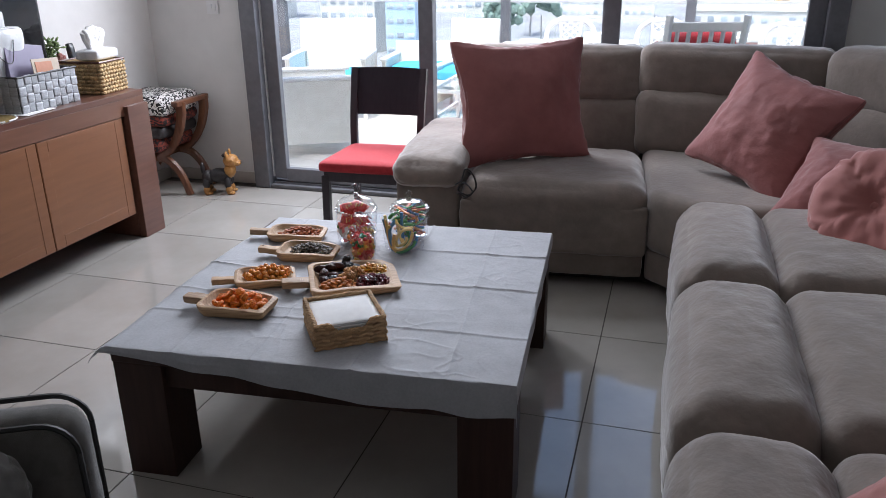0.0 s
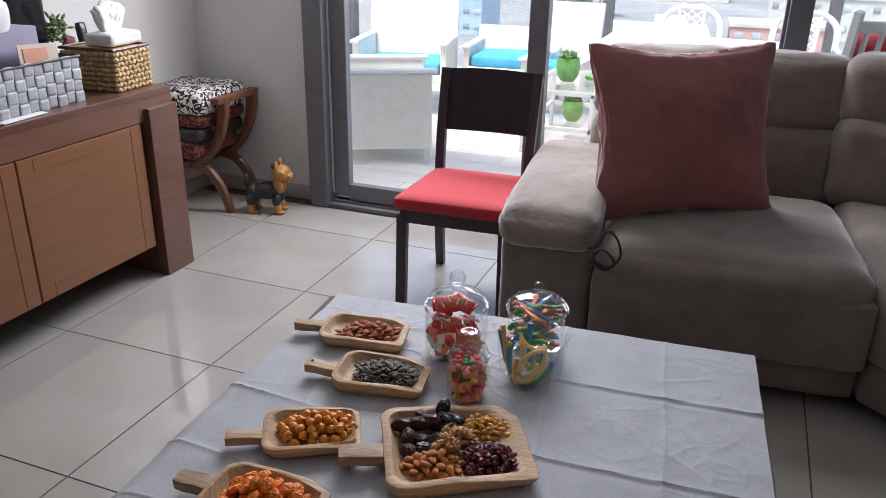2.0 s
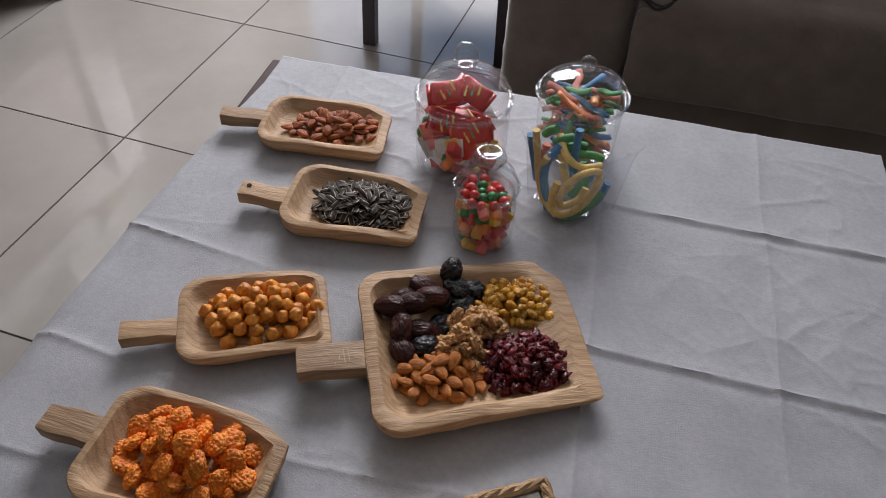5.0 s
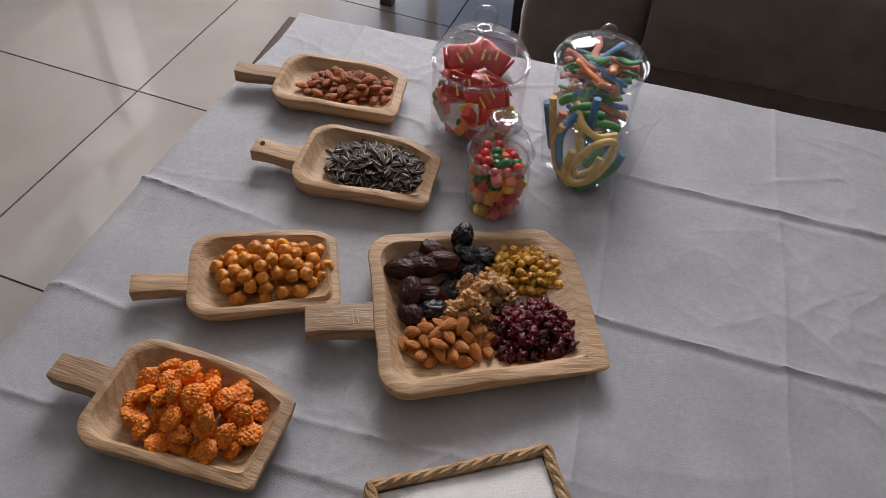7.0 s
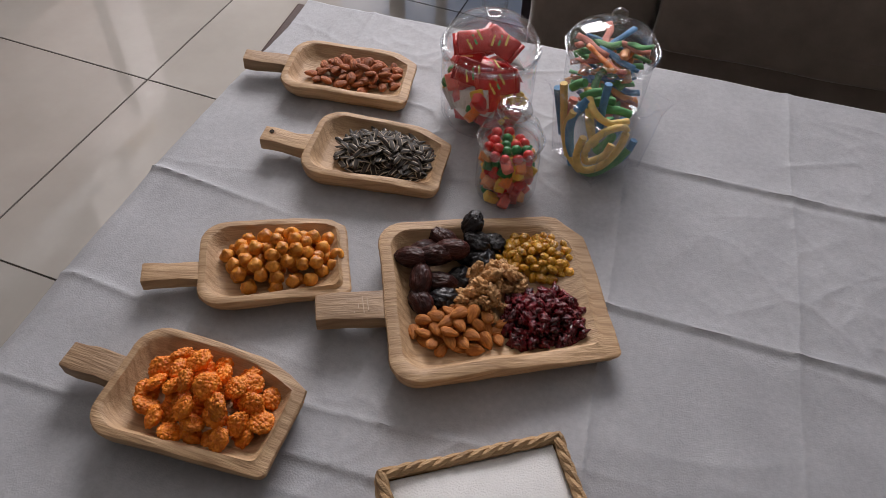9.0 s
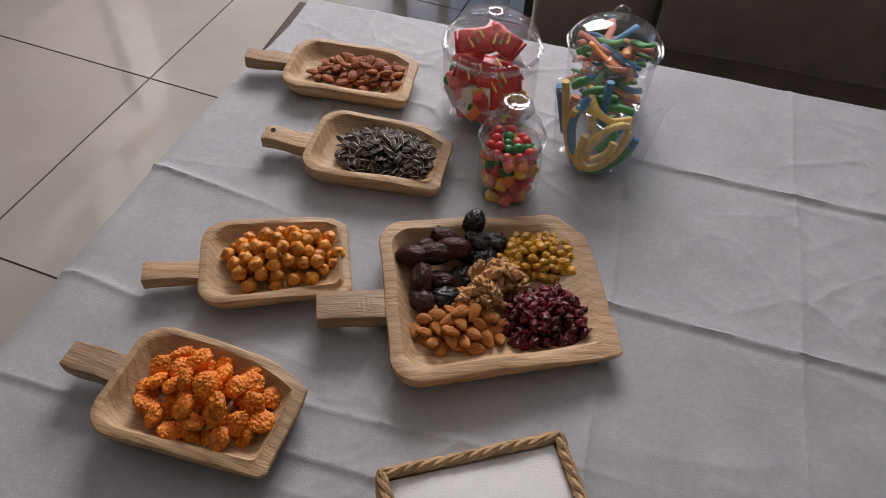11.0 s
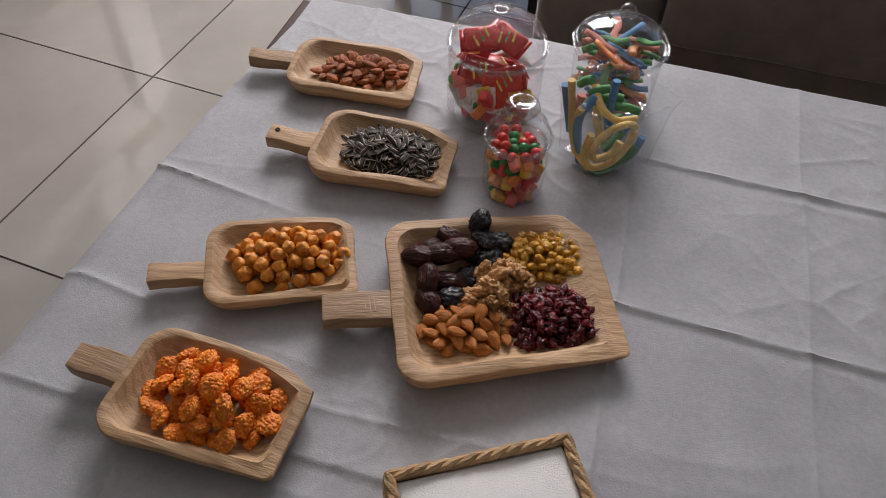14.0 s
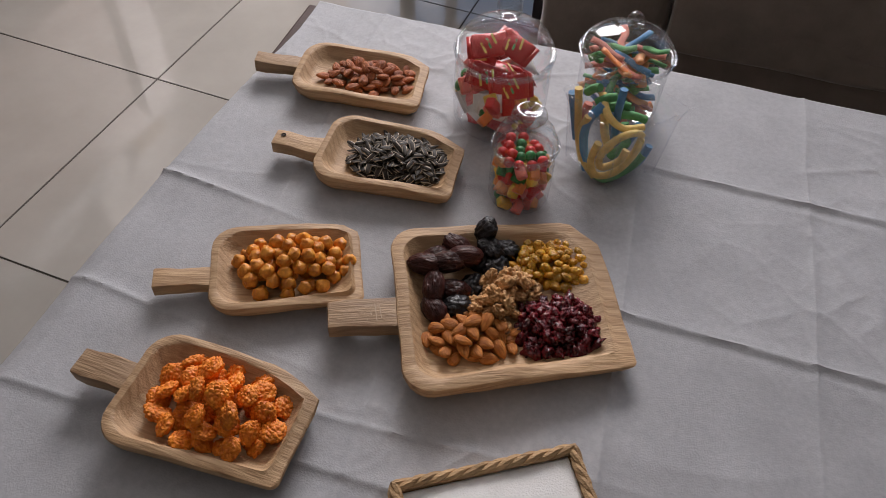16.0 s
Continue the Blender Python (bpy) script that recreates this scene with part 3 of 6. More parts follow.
            row.append(bm.verts.new((x, y, H - 0.004 + z + edge)))
        grid.append(row)
    for j in range(nv):
        for i in range(nu):
            bm.faces.new((grid[j][i], grid[j][i + 1], grid[j + 1][i + 1], grid[j + 1][i]))
    return bm


cl = part("tablecloth", cloth_mesh(), M_CLOTH, None, smooth=True, m=TM)
tagged(cl, "creased white disposable tablecloth spread over the low table", "tablecloth")

# ---- wooden serving boards ----
CT = H + 0.003


def outline(L, W, r, cx, cy, taper, n=7):
    """Tray outline, x from the handle to the lip: round shoulders, the far lip corner cut off, the near one nearly square."""
    def corner(x, y, rr, a0):
        return [(x + rr * math.cos(radians(a0 + 90 * i / (n - 1))), y + rr * math.sin(radians(a0 + 90 * i / (n - 1)))) for i in range(n)]

    def line(a, b, k):
        return [(a[0] + (b[0] - a[0]) * i / k, a[1] + (b[1] - a[1]) * i / k) for i in range(1, k)]
    x1, y1, q = L / 2, W / 2, 0.012
    yn = -y1 + taper
    pts = [(x1, y1 - cy - 0.008), (x1 - 0.002, y1 - cy + 0.004), (x1 - cx * 0.5, y1 - cy * 0.42), (x1 - cx + 0.006, y1 - 0.003), (x1 - cx - 0.010, y1)]
    pts += line(pts[-1], (-x1 + r, y1), 7) + corner(-x1 + r, y1 - r, r, 90)
    pts += line((-x1, y1 - r), (-x1, -y1 + r), 5) + corner(-x1 + r, -y1 + r, r, 180)
    pts += line((-x1 + r, -y1), (x1 - q, yn), 8) + corner(x1 - q, yn + q, q, 270)
    return pts + line((x1, yn + q), (x1, y1 - cy - 0.008), 6)


def serving_board(x, y, ang, L, W, hl, hw, label, seed, handle_y=0.0, th=0.036, cut=(0.04, 0.03), taper=0.0, open_lip=0.0, handle_turn=0.0, hole=False):
    """A hand-carved scoop: sides that lean in to the foot, a flat rim, a hollow that runs out towards the lip."""
    b = thing("serving_board", label, "serving board", pose(x, y, CT, 0, 0, ang), group="wooden serving boards on the table")
    bm = bmesh.new()
    r, big = 0.036, W > 0.2
    rim = 0.017 if big else 0.011
    loops = []
    for inset, z in ((0.020, 0.0), (0.012, 0.004), (0.004, th * 0.45), (0.0, th - 0.005), (0.0012, th - 0.0012), (0.004, th), (rim, th + 0.0004), (rim + 0.003, th - 0.0025),
                     (rim + 0.010, th * 0.66), (rim + 0.018, th * 0.50), (rim + 0.034, th * 0.44)):
        k = min(inset, 0.02)
        o = outline(L - 2 * inset, W - 2 * inset, max(r - inset * 0.4, 0.012), max(cut[0] - k * 0.4, 0.01), max(cut[1] - k * 0.4, 0.01), taper)
        ring = []
        for px, py in o:
            t = px / L + 0.5
            zz = z - (open_lip * max(0, t - 0.45) / 0.55 * (z / th) ** 2)
            if inset > rim:
                zz = max(zz, z + open_lip * 0.25 * max(0, t - 0.7)) if not big else zz + 0.006 * max(0, t - 0.75) / 0.25
            if inset > rim:
                px -= (0.055 if big else 0.016) * max(0, t - 0.55) / 0.45 * (inset - rim) / 0.034
            w = noise.noise(Vector((px * 16 + seed * 3, py * 16, z * 20))) * 0.0026
            chip = round(noise.noise(Vector((px * 34, py * 34, z * 50 + seed))) * 3) / 3 * 0.0010
            ring.append(bm.verts.new((px + w + chip, py + w * 0.8 - chip, max(0, zz + ((w * 0.5 + chip * 0.7) if z > 0.002 else 0)))))
        loops.append(ring)
    for a, c in zip(loops, loops[1:]):
        k = len(a)
        for i in range(k):
            bm.faces.new((a[i], a[(i + 1) % k], c[(i + 1) % k], c[i]))
    bm.faces.new(loops[0][::-1])
    cv = bm.verts.new((0, 0, th * 0.42))
    for i in range(len(loops[-1])):
        bm.faces.new((loops[-1][i], loops[-1][(i + 1) % len(loops[-1])], cv))
    part("tray", bm, M_BOARD, b, smooth=True)
    hb = bmesh.new()
    box(hb, (-hl / 2 + 0.004, 0, 0), (hl + 0.008, hw, th * 0.60), 0.003, 2)
    bmesh.ops.subdivide_edges(hb, edges=[e for e in hb.edges if e.calc_length() > 0.03], cuts=4)
    for v in hb.verts:
        v.co.y *= 1 + 0.14 * max(0, 1 - abs(v.co.x) / 0.02) + 0.05 * v.co.x / hl
        v.co += Vector((0, 1, 0.6)) * noise.noise(v.co * 28 + Vector((seed, 0, 0))) * 0.0030
        v.co.z += 0.004 * v.co.x / -hl
    hd = part("handle", hb, M_BOARD_DARK if seed % 2 else M_BOARD, b, smooth=True, m=pose(-L / 2 + 0.002, handle_y, th * 0.62, 0, 0, handle_turn))
    if hole:
        # Nothing is drilled: a near-black disc paints the shade inside the hole.
        part("hanging_hole", lathe(bmesh.new(), [(0.0004, 0.0), (0.0030, 0.0), (0.0036, 0.0006), (0.0040, 0.0)], 12), M_BORESHADE, hd, "small dark disc painting the shade of a drilled hole", m=pose(-hl + 0.014, 0.004, th * 0.30 + 0.0042))
    if big:
        for k in range(9):
            part("saw_mark", boxed((0, 0, 0), (0.0011, hw * (0.5 + 0.3 * math.sin(k * 2.1)), 0.0006)), M_SAWMARK, hd, m=pose(-hl * 0.25 - k * 0.0062, 0.002 * math.sin(k * 1.7), th * 0.30 + 0.0016, 0, -2, 3))
    return b


# Near-black colour for the shade within the drilled hole.
M_BORESHADE = mat("dark_bore", (0.02, 0.012, 0.008), (0.03, 0.02, 0.012), 60, 0.9)
M_SAWMARK = mat("pale_saw_mark", (0.50, 0.38, 0.26), (0.60, 0.47, 0.33), 60, 0.8)
serving_board(-1.176, 2.930, 12, 0.226, 0.138, 0.080, 0.030, "pale carved wooden serving board holding reddish roasted almonds", 1, handle_y=0.006, th=0.036, cut=(0.042, 0.032), taper=-0.006, open_lip=0.004, handle_turn=4)
serving_board(-1.044, 2.752, 8, 0.222, 0.152, 0.078, 0.033, "pale carved wooden serving board holding striped sunflower seeds", 2, handle_y=-0.008, th=0.038, cut=(0.052, 0.030), taper=0.010, open_lip=0.006, hole=True)
serving_board(-1.086, 2.498, 29, 0.205, 0.150, 0.076, 0.032, "pale carved wooden serving board holding golden coated peanuts", 4, handle_y=-0.010, th=0.034, cut=(0.026, 0.020), taper=0.006, open_lip=0.010)
serving_board(-1.056, 2.268, 3, 0.228, 0.158, 0.072, 0.038, "pale carved wooden serving board holding orange paprika crackers", 3, handle_y=0.004, th=0.040, cut=(0.060, 0.030), taper=0.012, open_lip=0.006)
serving_board(-0.786, 2.556, 28, 0.298, 0.268, 0.091, 0.043, "large pale carved wooden serving board of nuts and dried fruit", 7, handle_y=-0.008, th=0.040, cut=(0.042, 0.044), taper=0.020, open_lip=0.014)


# ---- food ----
def proto(name, build, material):
    bm = bmesh.new()
    build(bm)
    me = bpy.data.meshes.new(name)
    bm.normal_update()
    bm.to_mesh(me)
    bm.free()
    me.materials.append(material)
    me.polygons.foreach_set("use_smooth", [True] * len(me.polygons))
    return me


def pile(name, meshes, label, category, group, c, a, b, ang, spacing, layers, dz, seed, tilt=25, z0=None, shrink=0.85, size=(0.9, 1.1)):
    """A heap of loose pieces: each is dropped where the heap is low and rests on those below it."""
    rng = random.Random(seed)
    base = CT + 0.019 if z0 is None else z0
    ca, sa = math.cos(radians(ang)), math.sin(radians(ang))
    squash, top, got, miss = dz / spacing * 1.05, layers * dz, [], 0
    while miss < 160 and len(got) < 420:
        best = None
        for _ in range(6):
            x, y = rng.uniform(-1, 1), rng.uniform(-1, 1)
            rho = (abs(x) ** 2.6 + abs(y) ** 2.6) ** (1 / 2.6)
            if rho > 1:
                continue
            px, py = x * a, y * b
            z = 0.004 * max(0, rho - 0.7) / 0.3
            for qx, qy, qz in got:
                d2 = (px - qx) ** 2 + (py - qy) ** 2
                if d2 < spacing ** 2:
                    z = max(z, qz + math.sqrt(spacing ** 2 - d2) * squash)
            if z <= top * (1 - shrink * rho ** 1.6) and (best is None or z < best[2]):
                best = (px, py, z)
        if best:
            got.append(best)
            miss = 0
        else:
            miss += 1
    for x, y, z in got:
        e = Euler((radians(rng.uniform(-tilt, tilt)), radians(rng.uniform(-tilt, tilt)), rng.uniform(0, 6.28)))
        s = rng.uniform(*size)
        ob = shared(name, rng.choice(meshes), None, Matrix.LocRotScale((c[0] + x * ca - y * sa, c[1] + x * sa + y * ca, base + z), e, (s, s, s)))
        tagged(ob, label, category, group)


def almond(bm):
    r = bmesh.ops.create_icosphere(bm, subdivisions=3, radius=1.0)
    for v in r["verts"]:
        x, y, z = v.co
        t = (1 - 0.36 * x) * (1 - 0.40 * max(0, x) ** 4)
        g = 1 + 0.05 * math.sin(11 * math.atan2(z, y))
        v.co = (x * 0.0132, y * 0.0078 * t * g, z * 0.0048 * (1 - 0.15 * x) * g)


def seed_shape(bm):
    r = bmesh.ops.create_icosphere(bm, subdivisions=2, radius=1.0)
    for v in r["verts"]:
        x, y, z = v.co
        v.co = (x * 0.0138, y * 0.0050 * (1 - 0.42 * x) * (1 - 0.40 * abs(x) ** 3), z * 0.0017 * (1 - 0.3 * x))


def lumpy(s, lump, fine, sd, sub=2):
    return lambda bm: blob(bm, (0, 0, 0), s, sub, lump, fine, sd)


def chickpea(sd):
    """A roasted coated chickpea: a round body with a seam and a small beak."""
    def f(bm):
        r = bmesh.ops.create_icosphere(bm, subdivisions=3, radius=1.0)
        for v in r["verts"]:
            u = v.co.copy()
            seam = math.exp(-(u.y / 0.16) ** 2) * max(0, u.z + 0.2)
            beak = 0.22 * max(0, u.x - 0.55) / 0.45
            q = 1 - 0.13 * seam + beak * math.exp(-(u.y ** 2 + u.z ** 2) * 4) + 0.26 * noise.noise(u * 1.5 + Vector((sd * 4, 1, 0))) + 0.12 * noise.noise(u * 4 + Vector((sd, 0, 0)))
            v.co = u * 0.0094 * q
    return f


def cracker(sd):
    """A puffed rice cracker: a bent round disc whose skin is all popped grains."""
    def f(bm):
        r = bmesh.ops.create_icosphere(bm, subdivisions=5, radius=1.0)
        for v in r["verts"]:
            u = v.co.copy()
            p = Vector((u.x * 0.0140, u.y * 0.0132, u.z * 0.0070 + 0.0022 * (u.x * u.x * (0.4 + 0.3 * (sd % 3)) - u.y * 0.5)))
            p *= 1 + 0.14 * noise.noise(u * 1.4 + Vector((sd * 3, 0, 2)))
            d = noise.voronoi(p * 205 + Vector((sd * 5.1, 1, 2)))[0]
            bump = min(1.0, (d[1] - d[0]) * 1.7)
            v.co = p + u.normalized() * (0.0026 * math.sqrt(bump) - 0.0010)
    return f


def walnut(sd):
    """A broken kernel: rounded lobes parted by deep furrows."""
    def f(bm):
        r = bmesh.ops.create_icosphere(bm, subdivisions=4, radius=1.0)
        for v in r["verts"]:
            u = v.co.copy()
            n1 = abs(noise.noise(u * 1.7 + Vector((sd * 3.1, 4, 1))))
            n2 = abs(noise.noise(u * 3.4 + Vector((sd, 1, 7))))
            q = 0.52 + 0.80 * math.sqrt(min(1, n1 * 2.2)) * (0.80 + 0.35 * math.sqrt(min(1, n2 * 2.2)))
            v.co = (u.x * 0.0125 * q, u.y * 0.0090 * q, (u.z if u.z > 0 else u.z * 0.6) * 0.0078 * q)
    return f


pile("almond", [proto("almond", almond, M_ALMOND)], "reddish roasted salted almond in the wooden board", "almond", "almonds in the small board",
     (-1.162, 2.932), 0.083, 0.044, 12, 0.0170, 3, 0.0080, 11, 26)
pile("sunflower_seed", [proto("sunflower_seed", seed_shape, M_SEED)], "black and white striped sunflower seed in the wooden board", "seed", "sunflower seeds in the board",
     (-1.034, 2.758), 0.080, 0.053, 8, 0.0112, 8, 0.0040, 12, 22)
pile("coated_peanut", [proto("coated_peanut", chickpea(k), M_PEANUT) for k in range(4)], "golden coated peanut in the wooden board", "peanut",
     "coated peanuts in the board", (-1.080, 2.504), 0.078, 0.050, 29, 0.0170, 3, 0.0125, 13, 90)
pile("cracker", [proto("cracker", cracker(k), M_CRACKER) for k in range(5)], "bumpy orange paprika rice cracker in the wooden board", "cracker",
     "orange crackers in the board", (-1.054, 2.274), 0.082, 0.056, 3, 0.0270, 3, 0.0150, 14, 50, shrink=0.72, size=(0.98, 1.18))
pile("almond", [proto("almond", almond, M_ALMOND2)], "brown raw almond in the large wooden board", "almond", "almonds in the large board",
     (-0.812, 2.490), 0.060, 0.040, 30, 0.0170, 3, 0.0080, 15, 26)
pile("walnut", [proto("walnut", walnut(k), M_WALNUTMEAT) for k in range(6)], "pale brown walnut kernel piece in the large wooden board", "walnut", "walnuts in the large board",
     (-0.796, 2.560), 0.056, 0.034, 70, 0.0185, 3, 0.0115, 16, 60, size=(0.75, 1.1))
pile("golden_raisin", [proto("golden_raisin", lumpy((0.0086, 0.0063, 0.0048), 0.30, 2.1, k, 3), M_RAISIN) for k in range(4)], "golden raisin in the large wooden board", "raisin",
     "golden raisins in the large board", (-0.752, 2.646), 0.058, 0.044, 20, 0.0118, 3, 0.0068, 17, 40, size=(0.85, 1.2))
pile("dried_cranberry", [proto("dried_cranberry", lumpy((0.0100, 0.0062, 0.0046), 0.85, 2.2, k, 3), M_CRAN) for k in range(4)], "dark red dried cranberry in the large wooden board", "cranberry",
     "dried cranberries in the large board", (-0.712, 2.546), 0.056, 0.046, 30, 0.0115, 4, 0.0066, 18, 60, size=(0.8, 1.25))


def wrinkled(s, sd, along=1.3, deep=0.22, fine=5.0):
    """Dried skin: creases that run along the fruit over a dented body."""
    def f(bm):
        r = bmesh.ops.create_icosphere(bm, subdivisions=4, radius=1.0)
        for v in r["verts"]:
            u = v.co.copy()
            k = noise.noise(u * 2.0 + Vector((sd, 2, 0)))
            c1 = abs(noise.noise(Vector((u.x * along + 0.4 * k, u.y * fine, u.z * fine)) + Vector((sd * 3, 0, 0))))
            c2 = abs(noise.noise(Vector((u.x * along * 2, u.y * fine * 1.9, u.z * fine * 1.9)) + Vector((sd * 3, 4, 0))))
            w = 1.02 - deep * max(0, 1 - c1 * 4) - deep * 0.4 * max(0, 1 - c2 * 4) + 0.10 * noise.noise(u * 1.5 + Vector((sd, 0, 0)))
            v.co = (u.x * s[0] * w, u.y * s[1] * w, u.z * s[2] * w)
    return f


DATE = [proto("date", wrinkled((0.0262, 0.0160, 0.0145), k, 1.2, 0.11, 6.5), M_DATE) for k in range(4)]
PRUNE = [proto("prune", wrinkled((0.0225, 0.0180, 0.0130), k + 5, 1.8, 0.22, 2.1), M_PRUNE) for k in range(4)]
for k, (x, y, z, rz, ry) in enumerate(((-0.908, 2.565, 0.040, 10, -8), (-0.880, 2.579, 0.042, 35, 5), (-0.884, 2.535, 0.036, -70, 12), (-0.884, 2.622, 0.030, -20, 0),
                                       (-0.862, 2.598, 0.042, 25, 0), (-0.905, 2.590, 0.026, 60, 0), (-0.862, 2.548, 0.026, 20, 0), (-0.872, 2.508, 0.026, -40, 0))):
    tagged(shared("date", DATE[k % 4], None, pose(x, y, CT + z, 0, ry, rz)), "wrinkled dark brown glossy date in the large board", "date", "dates in the large board")
for k, (x, y, z, rz, ry) in enumerate(((-0.852, 2.652, 0.044, 40, -60), (-0.836, 2.630, 0.036, -20, 10), (-0.822, 2.610, 0.026, 70, 0), (-0.842, 2.612, 0.022, 0, 0),
                                       (-0.846, 2.524, 0.026, 30, 0), (-0.818, 2.645, 0.024, 20, 0), (-0.840, 2.570, 0.020, 80, 0))):
    tagged(shared("prune", PRUNE[k % 4], None, pose(x, y, CT + z, 0, ry, rz)), "wrinkled black shiny prune in the large board", "prune", "prunes in the large board")


# ---- jars ----

def jar(x, y, prof_out, wall, lid_prof, label, group="clear sweet jars on the table", lid_label="clear domed lid with a knob"):
    j = thing("candy_jar", label, "jar", pose(x, y, CT), group=group)
    r1, z1 = prof_out[-1]
    part("jar_body", lathe(bmesh.new(), [(0.0005, 0.0)] + prof_out + [(r1 + wall * 0.5, z1 + 0.002), (r1 + wall * 0.2, z1 + 0.004), (r1 - wall, z1 + 0.003), (r1 - wall, z1 - 0.003)], 48), M_JAR, j, smooth=True)
    cut = len(lid_prof) - (10 if lid_prof[-3][0] > 0.012 and lid_prof[-1][1] < lid_prof[-3][1] else 12)
    lid = part("lid", lathe(bmesh.new(), lid_prof[:cut + 1], 48), M_JAR, j, lid_label, smooth=True)
    part("knob", lathe(bmesh.new(), lid_prof[cut:], 32), M_THICKGLASS, lid, "solid clear knob", smooth=True)
    rl, zl = max(lid_prof[:6])
    part("lid_ring", sweep(bmesh.new(), arc((0, 0, zl), rl, 0, 352, 45, "xy"), 0.0022, 8, closed=True), M_THICKGLASS, lid, smooth=True)
    part("neck_ring", sweep(bmesh.new(), arc((0, 0, z1 - 0.004), r1 + 0.001, 0, 352, 45, "xy"), 0.0020, 8, closed=True), M_THICKGLASS, j, smooth=True)
    return j


def dome(r, z, h, n=9):
    return [(r * math.cos(radians(90 * i / n)), z + h * math.sin(radians(90 * i / n))) for i in range(n)]


def lid_of(r, z, h, knob_r, knob_h, stem_r):
    p = [(r * 0.93, z - 0.010), (r * 1.00, z - 0.002), (r * 1.02, z + 0.002), (r * 1.01, z + 0.007), (r * 0.97, z + 0.010)]
    p += [(a, b) for a, b in dome(r * 0.96, z + 0.010, h) if a > stem_r * 1.3]
    zt = z + 0.010 + h
    p += [(stem_r, zt + 0.003), (stem_r * 0.9, zt + 0.008)]
    p += [(knob_r * math.sin(radians(a)), zt + 0.006 + knob_h / 2 - knob_h / 2 * math.cos(radians(a))) for a in range(25, 180, 17)] + [(0.0004, zt + 0.006 + knob_h)]
    return p


J1 = (-0.930, 2.945)
jar(*J1, [(0.060, 0.0), (0.070, 0.004), (0.076, 0.016), (0.078, 0.06), (0.078, 0.125), (0.077, 0.136)], 0.0025, lid_of(0.078, 0.138, 0.042, 0.020, 0.040, 0.013),
    "round clear glass jar full of wrapped red sweets", lid_label="clear domed glass lid with a round knob")
J2 = (-0.841, 2.781)
jar(*J2, [(0.038, 0.0000), (0.044, 0.0036), (0.047, 0.0120), (0.0475, 0.0720), (0.046, 0.0816), (0.042, 0.0912), (0.042, 0.0984)], 0.002,
    [(0.039, 0.0912), (0.046, 0.0984), (0.049, 0.1032), (0.049, 0.1080), (0.046, 0.1116), (0.045, 0.1200), (0.040, 0.1320), (0.030, 0.1380), (0.019, 0.1404), (0.015, 0.1440),
     (0.017, 0.1488), (0.024, 0.1548), (0.026, 0.1596), (0.024, 0.1656), (0.020, 0.1690), (0.016, 0.1694), (0.013, 0.1684), (0.009, 0.1668), (0.0004, 0.1662)],
    "small clear glass jar full of coloured chewy sweets", lid_label="clear stopper lid with a flat knob")
J3 = (-0.752, 3.055)
jar(*J3, [(0.058, 0.0), (0.066, 0.004), (0.070, 0.015), (0.072, 0.06), (0.074, 0.112)], 0.0022, lid_of(0.077, 0.116, 0.030, 0.014, 0.028, 0.008),
    "round clear plastic jar full of sugared sweet strips", lid_label="clear domed plastic lid with a ball knob")

# square clear vase with a flared wavy rim
VC = (-0.726, 2.908)
vase = thing("square_vase", "square clear plastic vase with a wavy rim, full of sweets", "vase", pose(VC[0], VC[1], CT, 0, 0, 45 + 8))
bm = bmesh.new()


def vase_ring(h, z, wave):
    out = []
    for s in range(4):
        for i in range(12):
            t = -1 + 2 * i / 12
            x, y = (t * h, -h) if s == 0 else (h, t * h) if s == 1 else (-t * h, h) if s == 2 else (-h, -t * h)
            corner = abs(t) ** 4
            out.append(bm.verts.new((x * (1 + wave * corner), y * (1 + wave * corner), z + wave * (0.03 * math.cos(4 * math.pi * t) + 0.05 * (corner - 0.3)))))
    return out


rings = [vase_ring(*q) for q in ((0.049, 0.0, 0), (0.051, 0.003, 0), (0.055, 0.06, 0), (0.059, 0.11, 0.01), (0.062, 0.124, 0.03), (0.066, 0.132, 0.09), (0.067, 0.1335, 0.09), (0.065, 0.1335, 0.09), (0.063, 0.130, 0.07))]
for a, b in zip(rings, rings[1:]):
    for i in range(48):
        bm.faces.new((a[i], a[(i + 1) % 48], b[(i + 1) % 48], b[i]))
bm.faces.new(rings[0][::-1])
part("vase_body", bm, M_ACRYL, vase, smooth=True)
for sx, sy in ((-1, -1), (1, -1), (1, 1), (-1, 1)):
    part("corner_edge", sweep(bmesh.new(), [(sx * 0.0495, sy * 0.0495, 0.002), (sx * 0.055, sy * 0.055, 0.06), (sx * 0.059, sy * 0.059, 0.11), (sx * 0.066, sy * 0.066, 0.134)], 0.0013, 6), M_ACRYL, vase, smooth=True)
part("vase_base", boxed((0, 0, 0.004), (0.092, 0.092, 0.005), 0.002), M_ACRYL, vase)

rng = random.Random(5)
# sweets in the small jar
bits = [proto("chewy_sweet", lambda b: box(b, (0, 0, 0), (0.022, 0.0150, 0.0125), 0.0026, 2), m) for m in M_CANDY]
ballm = [proto("round_sweet", lambda b: blob(b, (0, 0, 0), (0.0085, 0.0085, 0.0085), 2), M_CANDY[k]) for k in (2, 3)]
